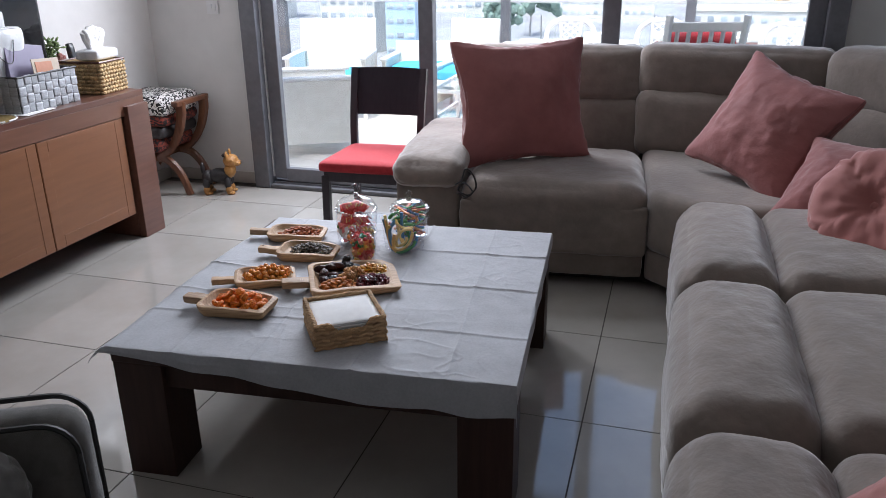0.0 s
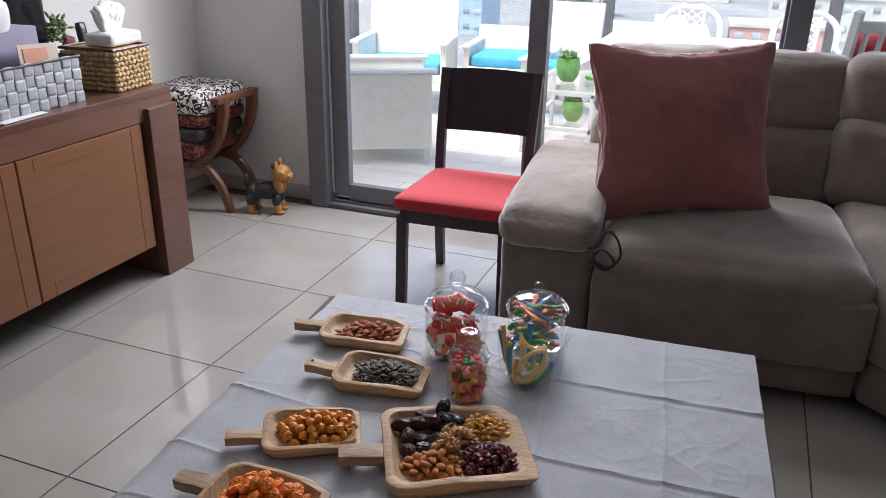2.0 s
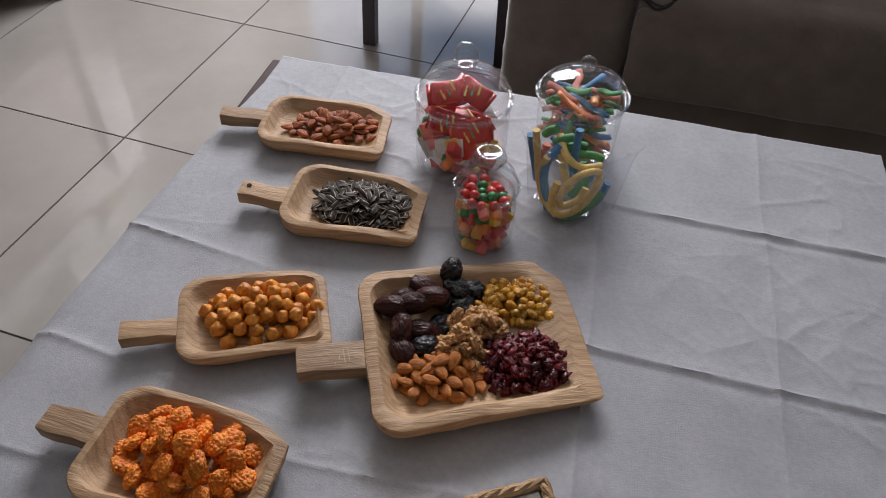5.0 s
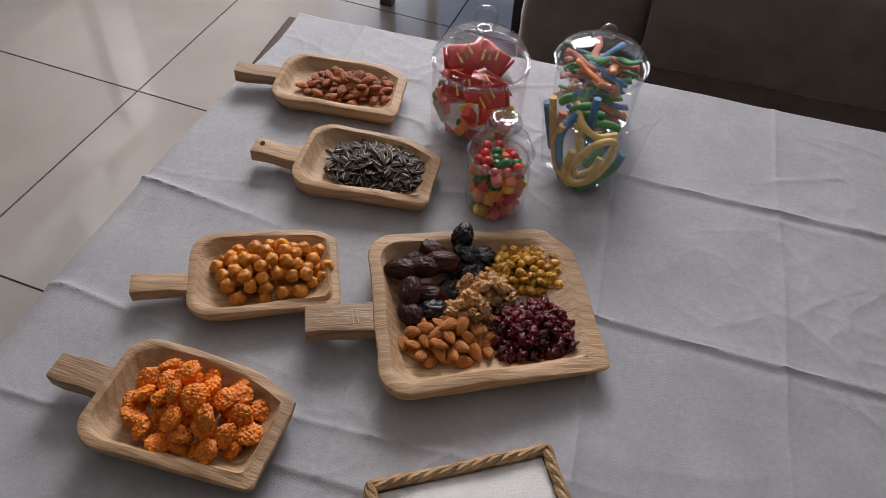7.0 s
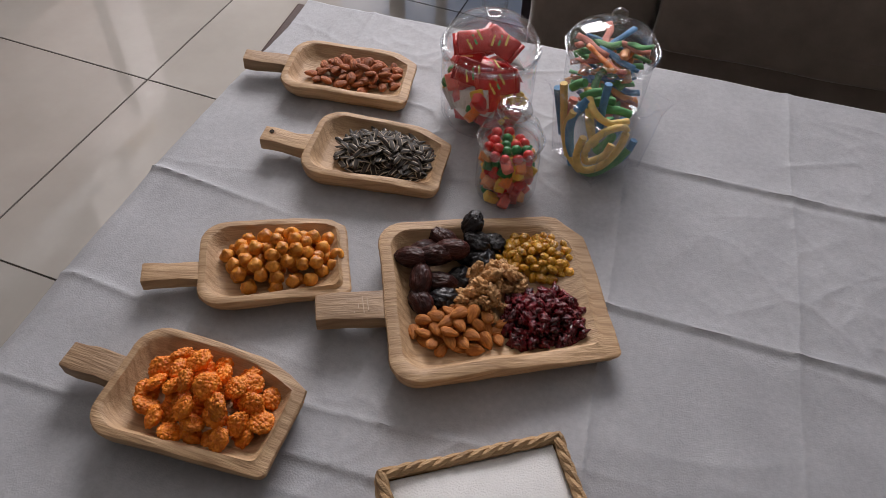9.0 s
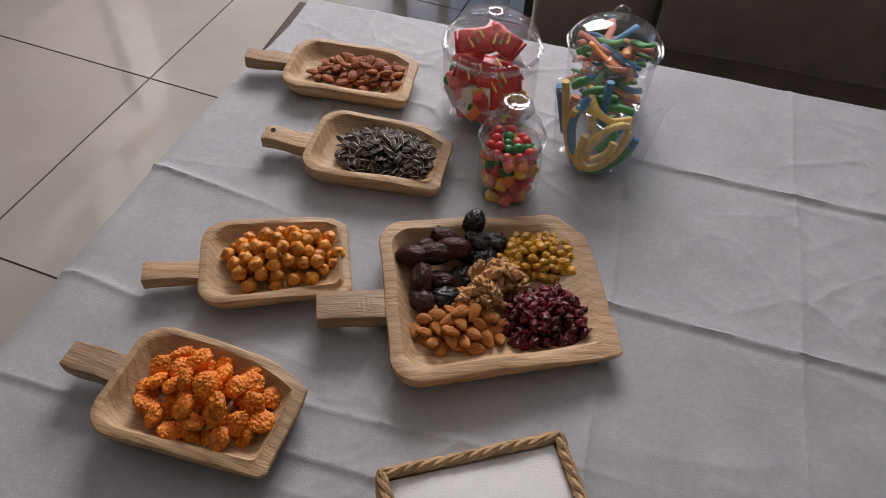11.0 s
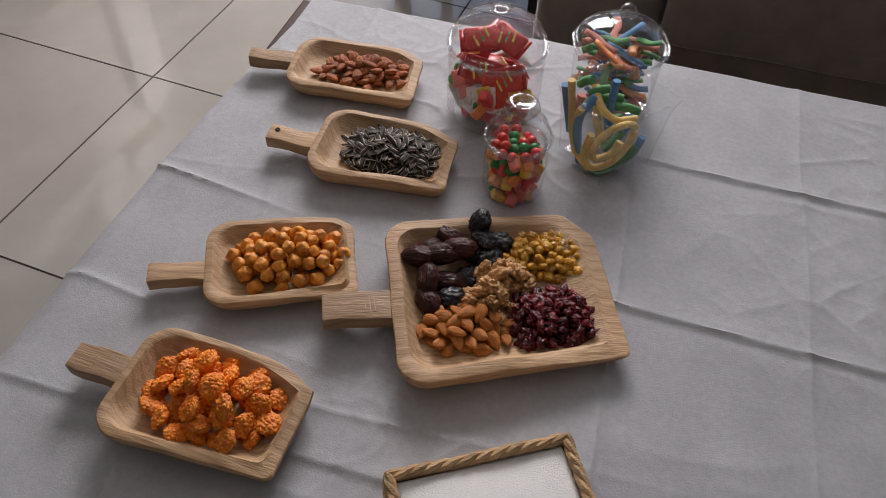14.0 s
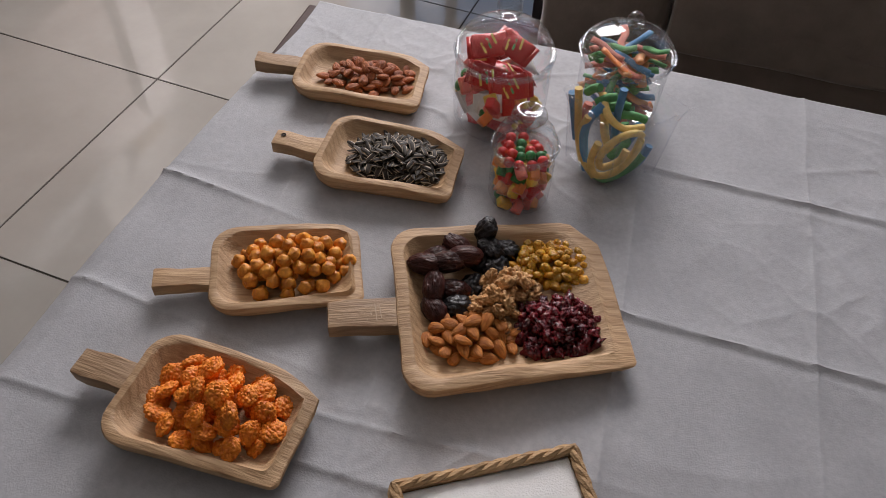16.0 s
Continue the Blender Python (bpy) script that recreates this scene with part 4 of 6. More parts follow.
for k in range(7):
    got = []
    for _ in range(400):
        a, r = rng.uniform(0, 6.28), 0.0345 * math.sqrt(rng.random())
        x, y = r * math.cos(a), r * math.sin(a)
        if all((x - p) ** 2 + (y - q) ** 2 > 0.0128 ** 2 for p, q in got):
            got.append((x, y))
    for x, y in got:
        top = k >= 6
        me = rng.choice(ballm) if rng.random() < (0.85 if top else 0.0) else bits[rng.choice((0, 0, 1, 1, 5, 5, 4, 4, 2, 3))]
        ob = shared(me.name.split(".")[0], me, None, Matrix.LocRotScale((J2[0] + x, J2[1] + y, CT + 0.012 + k * 0.0128 + 0.004 * math.sin(x * 900 + y * 1300)), Euler([rng.uniform(0, 6) for _ in range(3)]), None))
        tagged(ob, "small coloured chewy sweet inside the glass jar", "sweet", "sweets in the small jar")


def packet_mesh(m):
    def f(b):
        cushion(b, (0, 0, 0), (0.066, 0.046, 0.008), 0.003, 8, (0, 0, 0.004), 0.0035, 3, None, 0.0, 60)
        box(b, (0.036, 0, 0), (0.010, 0.044, 0.0012))
        box(b, (-0.036, 0, 0), (0.010, 0.044, 0.0012))
    return proto("sweet_packet", f, m)


PK = [packet_mesh(M_PACKET), packet_mesh(M_PACKETW), packet_mesh(M_PACKETP), packet_mesh(M_PACKETY)]
for k, (x, y, z, rx, ry, rz, w) in enumerate(((-0.030, -0.012, 0.122, 30, -12, 20, 0), (0.018, 0.000, 0.124, 25, 14, -15, 0), (-0.005, 0.028, 0.110, 20, 4, 60, 0),
                                              (-0.020, -0.036, 0.084, 62, 5, 0, 0), (0.030, -0.038, 0.078, 60, -8, 25, 0), (0.040, 0.018, 0.098, 30, 40, 70, 1),
                                              (-0.045, 0.005, 0.080, 30, -60, 80, 0), (0.0, 0.02, 0.07, 10, 10, 30, 0), (-0.038, -0.026, 0.048, 50, -20, 40, 1),
                                              (0.034, 0.0, 0.05, 70, 0, 100, 1), (0.0, -0.045, 0.046, 70, 0, 5, 1), (0.0, 0.045, 0.06, 70, 0, 170, 0))):
    ob = shared("sweet_packet", PK[w], None, pose(J1[0] + x * 0.8, J1[1] + y * 0.8, CT + z * 1.2, rx, ry, rz) @ Matrix.Scale(0.86, 4))
    tagged(ob, "white wrapped sweet packet in the glass jar" if w else "red foil sweet packet in the glass jar", "sweet packet", "packets in the round jar")
    if not w:
        for q in range(3):
            part("print_stripe", boxed((-0.012 + q * 0.012, 0.004 * (q - 1), 0.0082), (0.004, 0.022, 0.0008), m=pose(0, 0, 0, 0, 0, 20)), M_PACKETY if q != 1 else M_STRAND_G, ob)
for k in range(22):
    a, z = k * 2.4, 0.020 + 0.060 * ((k * 7) % 22) / 22
    w = (0, 2, 1, 2, 0, 2, 1, 0, 3)[k % 9]
    ob = shared("sweet_packet", PK[w], None, pose(J1[0] + 0.050 * math.cos(a), J1[1] + 0.050 * math.sin(a), CT + z, 68 + 20 * math.sin(k * 1.9), 30 * math.sin(k * 3.3), math.degrees(a) + 90) @ Matrix.Scale(0.66, 4))
    tagged(ob, ("red foil sweet packet in the glass jar", "white wrapped sweet packet in the glass jar", "pink wrapped sweet packet in the glass jar", "yellow wrapped sweet packet in the glass jar")[w], "sweet packet", "packets in the round jar")
for k in range(46):
    a, r = rng.uniform(0, 6.28), 0.067 * math.sqrt(rng.random())
    me = rng.choice([bits[0], bits[4], bits[4], ballm[1], bits[5], bits[2]])
    ob = shared(me.name.split(".")[0], me, None, Matrix.LocRotScale((J1[0] + r * math.cos(a), J1[1] + r * math.sin(a), CT + 0.012 + rng.random() * 0.066),
                                             Euler([rng.uniform(0, 6) for _ in range(3)]), (1.25,) * 3))
    tagged(ob, "small coloured sweet at the bottom of the round jar", "sweet", "sweets in the round jar")

# sweet strips in the plastic jar behind, strands in the vase
STR = [proto("sweet_strip", lambda b: sweep(b, spline([(-0.034, 0, 0), (-0.010, 0.003, 0.002), (0.014, -0.002, 0.0), (0.034, 0.002, 0.002)], 9), 0.0068, 8, 0.5), m)
       for m in (M_STRAND_G, M_STRAND_R, M_CANDY[1], M_STRAND_B, M_CANDY[0])]
for k in range(78):
    a, r = rng.uniform(0, 6.28), 0.040 * math.sqrt(rng.random())
    z = 0.012 + 0.112 * k / 78
    ob = shared("sweet_strip", STR[rng.choice((0, 0, 0, 1, 1, 2, 3, 3, 4))], None,
                pose(J3[0] + r * math.cos(a), J3[1] + r * math.sin(a), CT + z, rng.uniform(-25, 25), rng.uniform(-25, 25), rng.uniform(0, 360)))
    tagged(ob, "sugared coloured sweet strip inside the plastic jar", "sweet", "sweet strips in the plastic jar")
VM = pose(VC[0] - 0.006, VC[1], CT, 0, 0, 0) @ Matrix.Diagonal((1.18, 1.12, 1.05, 1))


def strand(pts, m, label, r=0.0052):
    ob = part("sweet_strand", sweep(bmesh.new(), spline(pts, 44), r, 10), m, None, smooth=True, m=VM)
    tagged(ob, label, "sweet", "strands in the square vase")


YL, BL, GL, RL = ("sugared yellow sweet strand curled in the vase", "sugared blue sweet strand in the vase", "sugared green sweet strand in the vase", "sugared red sweet strand in the vase")
strand([(-0.012, -0.044, 0.075), (-0.016, -0.046, 0.040), (-0.004, -0.050, 0.020), (0.018, -0.036, 0.024), (0.034, -0.018, 0.050), (0.036, -0.014, 0.085), (0.014, -0.034, 0.088), (-0.004, -0.046, 0.062), (-0.002, -0.046, 0.034), (0.018, -0.034, 0.042), (0.024, -0.026, 0.060)], M_STRAND_Y, YL)
strand([(-0.056, -0.004, 0.128), (-0.050, -0.004, 0.085), (-0.042, -0.010, 0.045), (-0.030, -0.020, 0.012)], M_STRAND_Y, YL)
strand([(-0.026, 0.010, 0.118), (-0.010, -0.016, 0.104), (0.012, -0.020, 0.092), (0.036, -0.004, 0.090)], M_STRAND_Y, YL)
strand([(-0.034, -0.022, 0.098), (-0.040, -0.020, 0.06), (-0.028, -0.030, 0.025), (-0.006, -0.044, 0.010)], M_STRAND_Y, YL)
strand([(0.0, 0.0, 0.142), (0.0, -0.004, 0.10), (0.004, -0.006, 0.05)], M_STRAND_B, BL)
strand([(-0.020, -0.006, 0.112), (-0.034, -0.020, 0.086), (-0.032, -0.024, 0.045), (-0.020, -0.034, 0.010)], M_STRAND_B, BL, 0.0062)
strand([(-0.064, 0.006, 0.110), (-0.056, 0.008, 0.07), (-0.046, 0.004, 0.03)], M_STRAND_B, BL, 0.006)
strand([(0.050, -0.002, 0.058), (0.042, -0.008, 0.028), (0.020, -0.026, 0.010), (0.0, -0.040, 0.008)], M_STRAND_B, BL)
strand([(0.046, -0.006, 0.042), (0.034, -0.016, 0.020), (0.008, -0.040, 0.008), (-0.014, -0.036, 0.010)], M_STRAND_G, GL)
for q in ((-0.046, 0.012, 0.112, -0.030, 0.006, 0.130), (-0.030, 0.0, 0.108, -0.006, 0.006, 0.122), (-0.022, -0.004, 0.100, 0.004, 0.004, 0.106), (0.004, 0.002, 0.096, 0.036, 0.010, 0.092), (-0.010, 0.010, 0.100, 0.012, 0.014, 0.104)):
    strand([q[:3], ((q[0] + q[3]) / 2, (q[1] + q[4]) / 2, (q[2] + q[5]) / 2 + 0.003), q[3:]], M_STRAND_G, GL, 0.0062)
strand([(-0.040, 0.004, 0.100), (-0.044, -0.002, 0.07), (-0.036, -0.010, 0.035)], M_STRAND_R, RL, 0.006)
strand([(0.010, 0.018, 0.070), (0.020, 0.010, 0.045), (0.004, 0.0, 0.015)], M_STRAND_G, GL, 0.006)
strand([(-0.020, 0.020, 0.080), (-0.010, 0.010, 0.045), (0.004, 0.012, 0.012)], M_STRAND_Y, YL, 0.006)
strand([(0.030, 0.010, 0.080), (0.022, 0.014, 0.045), (0.012, 0.012, 0.012)], M_STRAND_B, BL, 0.006)

# ---- napkin basket ----
NB = thing("napkin_basket", "square woven seagrass basket holding white napkins", "basket", pose(-0.677, 2.222, CT, 0, 0, 35))
NW, ND, NH = 0.205, 0.198, 0.073
plait = proto("plait", lambda b: blob(b, (0, 0, 0), (0.0150, 0.0042, 0.0062), 2, 0.12, 2, 1), M_ROPE)
part("floor_weave", boxed((0, 0, 0.004), (NW - 0.02, ND - 0.02, 0.006), 0.002), M_ROPE, NB)


def basket_h(side, t):
    """Height of the wall: the near side has a dip in its middle."""
    return NH if side else NH - 0.028 * (1 if abs(t) < 0.42 else max(0, 1 - (abs(t) - 0.42) / 0.16))


wall_names = ("front_wall", "back_wall", "side_wall", "side_wall")
for side, (ang, half, length) in enumerate(((0, ND / 2, NW), (180, ND / 2, NW), (90, NW / 2, ND), (270, NW / 2, ND))):
    wm = pose(0, 0, 0, 0, 0, ang)
    bm = bmesh.new()
    nx, strip = 24, []
    for i in range(nx + 1):
        t = -1 + 2 * i / nx
        x, hh = t / 2 * length, basket_h(side, t) - 0.004
        strip.append([bm.verts.new(q) for q in ((x, -half + 0.002, 0), (x, -half + 0.002, hh), (x, -half + 0.008, hh), (x, -half + 0.008, 0))])
    for p, q in zip(strip, strip[1:]):
        for k in range(4):
            bm.faces.new((p[k], q[k], q[(k + 1) % 4], p[(k + 1) % 4]))
    bm.faces.new(strip[0])
    bm.faces.new(strip[-1][::-1])
    wob = part(wall_names[side], bm, M_ROPE, NB, m=wm)
    for row in range(6):
        for i in range(9):
            t = -0.92 + 1.84 * (i + 0.5 * (row % 2)) / 9
            z = 0.007 + row * 0.012
            if z < basket_h(side, t) - 0.004:
                shared("plait", plait, wob, Matrix.LocRotScale((t * length / 2, -half, z), Euler((0, radians(14 if (i + row) % 2 else -14), 0)), (1, 1, 1)))
pts = []
for side, (ang, half, length) in enumerate(((0, ND / 2, NW), (90, NW / 2, ND), (180, ND / 2, NW), (270, NW / 2, ND))):
    wm = pose(0, 0, 0, 0, 0, ang)
    for i in range(24):
        t = -0.97 + 1.94 * i / 24
        pts.append(wm @ Vector((t * length / 2, -half + 0.004, (basket_h(0, t) if side == 0 else NH))))
rim = []
for a, b in zip(pts, pts[1:] + pts[:1]):
    rim += [a.lerp(b, q / 4) for q in range(4)]
for ph in (0.0, 2.09, 4.19):
    strand_pts = []
    for i, p in enumerate(rim):
        t = (rim[(i + 1) % len(rim)] - rim[i - 1]).normalized()
        side = t.cross(Vector((0, 0, 1)))
        a = i * 2 * math.pi * 15 / len(rim) + ph + 0.8 * noise.noise(p * 30)
        strand_pts.append(p + (side * math.cos(a) + Vector((0, 0, 1)) * math.sin(a)) * 0.0030 + side * 0.0016 * noise.noise(p * 40) + Vector((0, 0, 0.003 + 0.003 * noise.noise(p * 26))))
    part("rim_rope", sweep(bmesh.new(), strand_pts, 0.0042, 7, closed=True), M_ROPE, NB, smooth=True)
nap = thing("napkin_stack", "stack of folded white paper napkins in the woven basket", "napkins", pose(-0.677, 2.222, CT + 0.008, 0, 0, 35))
for k in range(14):
    bm = bmesh.new()
    cushion(bm, (0.002 * math.sin(k * 2.2), 0.002 * math.cos(k * 3.1), 0.0025 + k * 0.0046), (0.186, 0.179, 0.0045), 0.0018, 12, (0, 0, 0.0060 if k == 13 else 0), 0.0007, k, None, 0, 22)
    part("napkin", bm, M_NAPKIN, nap, smooth=True, m=pose(0, 0, 0, 0, 0, 0.6 * math.sin(k * 1.7)))

# ---- corner sofa ----
sofa = thing("corner_sofa", "large taupe microfibre corner sofa with padded recliner seats", "sofa")
SA = radians(5)
SM = Matrix.Translation((-1.045, 3.655, 0)) @ Matrix.Rotation(SA, 4, "Z")
# far run: arm, seat, back cushions, in its own axes (x along the run, y to the back)
part("arm", cushion(bmesh.new(), (0.165, 0.475, 0.260), (0.32, 0.89, 0.44), 0.035, 18, (0.004, 0.006, 0), 0.004, 2, crease=0.003), M_SOFA, sofa, smooth=True, m=SM)
bm = cushion(bmesh.new(), (0.165, 0.45, 0.548), (0.340, 0.92, 0.13), 0.062, 30, (0, 0.02, 0.018), 0.005, 3, crease=0.006)
for v in bm.verts:
    f = max(0, 1 - (v.co.y + 0.03) / 0.45)
    v.co.z -= 0.045 * f * f
part("arm_pad", bm, M_SOFA, sofa, smooth=True, m=SM)
part("seat_cushion", cushion(bmesh.new(), (0.757, 0.40, 0.335), (0.866, 0.80, 0.32), 0.09, 30, (0, 0.02, 0.018), 0.010, 4, crease=0.004), M_SOFA, sofa, smooth=True, m=SM)
part("seat_front", cushion(bmesh.new(), (0.757, 0.030, 0.285), (0.862, 0.07, 0.24), 0.022, 16, (0, 0.008, 0), 0.004, 9, crease=0.003), M_SOFA, sofa, smooth=True, m=SM)
part("skirt", cushion(bmesh.new(), (0.757, 0.42, 0.12), (0.856, 0.78, 0.15), 0.025, 10, (0, 0.006, 0), 0.003, 5), M_SOFA, sofa, smooth=True, m=SM)
part("underframe", boxed((0.70, 0.50, 0.025), (1.20, 0.75, 0.05)), M_SOFADARK, sofa, m=SM)
for x0, x1, sd in ((0.20, 1.190, 6),):
    part("lumbar_cushion", cushion(bmesh.new(), ((x0 + x1) / 2, 0.97, 0.63), (x1 - x0, 0.27, 0.34), 0.07, 24, (0, 0.03, 0), 0.008, sd, pose(0, 0, 0, -4, 0, 0), crease=0.004), M_SOFA, sofa, smooth=True, m=SM)
    part("head_cushion", cushion(bmesh.new(), ((x0 + x1) / 2, 0.98, 0.92), (x1 - x0, 0.24, 0.31), 0.07, 24, (0, 0.02, 0.005), 0.010, sd + 1, pose(0, 0, 0, -4, 0, 0), crease=0.005), M_SOFA, sofa, smooth=True, m=SM)
part("back_frame", cushion(bmesh.new(), (0.68, 1.16, 0.45), (0.95, 0.16, 0.86), 0.05, 8, (0, 0, 0), 0.004, 8), M_SOFA, sofa, smooth=True, m=SM)
# corner wedge
part("corner_seat", prism(bmesh.new(), [(0.125, 3.775), (0.30, 3.62), (1.30, 3.56), (1.30, 4.70), (0.06, 4.70)], 0.19, 0.485, 0.07, 5), M_SOFA, sofa, smooth=True)
part("corner_skirt", prism(bmesh.new(), [(0.14, 3.79), (0.31, 3.64), (1.30, 3.60), (1.30, 4.70), (0.12, 4.70)], 0.05, 0.20, 0.02, 3), M_SOFA, sofa, smooth=True)
CM = Matrix.Translation((0.52, 4.66, 0)) @ Matrix.Rotation(radians(-7), 4, "Z")
part("lumbar_cushion", cushion(bmesh.new(), (-0.03, 0, 0.62), (0.95, 0.27, 0.36), 0.07, 24, (0, 0.03, 0), 0.008, 16, crease=0.004), M_SOFA, sofa, smooth=True, m=CM)
part("head_cushion", cushion(bmesh.new(), (-0.03, 0.03, 0.885), (0.96, 0.24, 0.28), 0.07, 24, (0, 0.02, 0.005), 0.010, 17, crease=0.005), M_SOFA, sofa, smooth=True, m=CM)
part("back_frame", cushion(bmesh.new(), (0.0, 0.17, 0.42), (1.05, 0.16, 0.84), 0.05, 8, (0, 0, 0), 0.004, 18), M_SOFA, sofa, smooth=True, m=CM)
CM2 = Matrix.Translation((1.20, 4.28, 0)) @ Matrix.Rotation(radians(-48), 4, "Z")
part("lumbar_cushion", cushion(bmesh.new(), (0, 0, 0.63), (0.74, 0.27, 0.34), 0.07, 14, (0, 0.03, 0), 0.008, 26), M_SOFA, sofa, smooth=True, m=CM2)
part("head_cushion", cushion(bmesh.new(), (0, 0.03, 0.90), (0.76, 0.26, 0.30), 0.08, 14, (0, 0.02, 0.01), 0.012, 27), M_SOFA, sofa, smooth=True, m=CM2)
# near run: three recliner seats, each with a padded footrest in front
for k, (ya, yb) in enumerate(((3.56, 2.735), (2.735, 1.885), (1.885, 1.03))):
    yc, dy = (ya + yb) / 2, ya - yb
    part("footrest_pad", cushion(bmesh.new(), (0.425, yc, 0.335), (0.33, dy + 0.01, 0.40), 0.11, 44, (0.02, 0, 0.015), 0.005, 30 + k, crease=0.003, run=(0.7, 1.5, 1)), M_SOFA, sofa, smooth=True)
    part("seat_cushion", cushion(bmesh.new(), (0.90, yc, 0.36), (0.66, dy - 0.004, 0.34), 0.085, 44, (0, 0, 0.03), 0.006, 40 + k, crease=0.003, run=(0.7, 1.5, 1)), M_SOFA, sofa, smooth=True)
    part("skirt", cushion(bmesh.new(), (0.80, yc, 0.11), (1.00, dy - 0.004, 0.14), 0.03, 8, (0, 0, 0), 0.003, 50 + k), M_SOFA, sofa, smooth=True)
    part("lumbar_cushion", cushion(bmesh.new(), (1.28, yc, 0.63), (0.27, dy - 0.01, 0.34), 0.07, 12, (0.03, 0, 0), 0.008, 60 + k), M_SOFA, sofa, smooth=True)
    part("head_cushion", cushion(bmesh.new(), (1.31, yc, 0.91), (0.25, dy - 0.01, 0.29), 0.07, 12, (0.02, 0, 0.005), 0.010, 70 + k), M_SOFA, sofa, smooth=True)
part("underframe", boxed((0.85, 2.35, 0.022), (0.95, 2.5, 0.044)), M_SOFADARK, sofa)
cable = part("recliner_cable", sweep(bmesh.new(), spline([(-0.747, 3.700, 0.471), (-0.707, 3.665, 0.501), (-0.682, 3.650, 0.561), (-0.647, 3.645, 0.541), (-0.632, 3.650, 0.481), (-0.667, 3.645, 0.441), (-0.717, 3.650, 0.461),
             (-0.687, 3.640, 0.501), (-0.647, 3.640, 0.461), (-0.677, 3.645, 0.431), (-0.712, 3.660, 0.441), (-0.737, 3.700, 0.431)], 70), 0.004, 7), M_BLACK, None, smooth=True)
tagged(cable, "thin black cable looped beside the sofa arm", "cable")


def pillow(name, m, size, material, label, seed, depth=0.17, button=False, wr=0.015, pinch=0.55):
    th = thing(name, label, "pillow", m, group="pillows on the corner sofa")
    bm = bmesh.new()
    if button:
        cushion(bm, (0, 0, 0), (size[0], size[1], depth), depth * 0.49, 36, (0, 0, 0.01), wr, seed, crease=0.010)
        for v in bm.verts:
            d = math.hypot(v.co.x, v.co.y)
            q = max(abs(v.co.x), abs(v.co.y)) / d if d > 1e-6 else 1
            v.co.x, v.co.y, d = v.co.x * q, v.co.y * q, d * q
            v.co.z *= 1 - 0.55 * math.exp(-(d / 0.045) ** 2)
            a = math.atan2(v.co.y, v.co.x)
            v.co.z *= 1 + 0.05 * math.cos(12 * a) * math.exp(-(d / 0.14) ** 2)
    else:
        cushion(bm, (0, 0, 0), (size[0], size[1], depth), 0.035, 40, (0, 0, 0.03), wr * 0.7, seed, None, pinch, 13, crease=0.009)
        for v in bm.verts:
            f = max(abs(v.co.x) / (size[0] / 2), abs(v.co.y) / (size[1] / 2))
            v.co.z *= max(0.06, 1 - max(0, f - 0.25) ** 1.6 * 1.15)
    part("cover", bm, material, th, smooth=True)
    if button:
        part("button", blob(bmesh.new(), (0, 0, depth * 0.24), (0.016, 0.016, 0.008), 2), material, th, smooth=True)
        part("button", blob(bmesh.new(), (0, 0, -depth * 0.24), (0.016, 0.016, 0.008), 2), material, th, smooth=True)
    return th


pillow("throw_pillow", Matrix.Translation((-0.525, 4.15, 0.785)) @ Matrix.Rotation(radians(31), 4, "Z") @ Matrix.Rotation(radians(76), 4, "X"), (0.71, 0.63), M_RUST, "large square rust velvet pillow propped on the sofa", 3)
pillow("throw_pillow", Matrix.Translation((0.62, 4.05, 0.73)) @ Matrix.Rotation(radians(-38), 4, "Z") @ Matrix.Rotation(radians(62), 4, "X") @ Matrix.Rotation(radians(-16), 4, "Z"), (0.62, 0.58), M_RUST, "large square rust velvet pillow leaning in the sofa corner", 8)
pillow("throw_pillow", Matrix.Translation((0.88, 3.60, 0.59)) @ Matrix.Rotation(radians(-35), 4, "Z") @ Matrix.Rotation(radians(42), 4, "X"), (0.46, 0.46), M_RUST, "rust velvet pillow lying behind a pink one", 12)
pillow("round_pillow", Matrix.Translation((0.91, 3.19, 0.64)) @ Matrix.Rotation(radians(-38), 4, "Z") @ Matrix.Rotation(radians(58), 4, "X"), (0.46, 0.46), M_PINK, "round pink velvet pillow with a button in its middle", 15, 0.15, True)
pillow("throw_pillow", Matrix.Translation((0.78, 1.50, 0.63)) @ Matrix.Rotation(radians(-80), 4, "Z") @ Matrix.Rotation(radians(38), 4, "X"), (0.46, 0.46), M_PINK, "pink velvet pillow lying on the near sofa seat", 18)

# ---- dining chair ----
ch = thing("dining_chair", "dark wooden dining chair with a red upholstered seat", "chair", pose(-1.325, 4.165, 0, 0, 0, 3))
bm = bmesh.new()
cushion(bm, (0, 0, 0.445), (0.46, 0.47, 0.06), 0.026, 14, (0, 0, 0.012), 0.001, 1)
for v in bm.verts:
    v.co.x *= 1 - 0.06 * (v.co.y / 0.235)
part("seat", bm, M_RED, ch, "red fabric seat pad", smooth=True)
part("seat_frame", boxed((0, 0, 0.395), (0.425, 0.44, 0.055), 0.004), M_CHAIRWOOD, ch)
for sx in (-1, 1):
    bm = bmesh.new()
    box(bm, (sx * 0.205, -0.205, 0.20), (0.040, 0.040, 0.40), 0.004)
    for v in bm.verts:
        if v.co.z < 0.1:
            v.co.x += sx * 0.006
            v.co.y -= 0.004
    part("front_leg", bm, M_CHAIRWOOD, ch)
    part("back_leg", sweep(bmesh.new(), spline([(sx * 0.196, 0.265, 0.0), (sx * 0.194, 0.232, 0.22), (sx * 0.194, 0.225, 0.42), (sx * 0.197, 0.255, 0.64), (sx * 0.200, 0.320, 0.885)], 22), 0.028, 4, 0.9, up=(1, 1, 0)), M_CHAIRWOOD, ch)
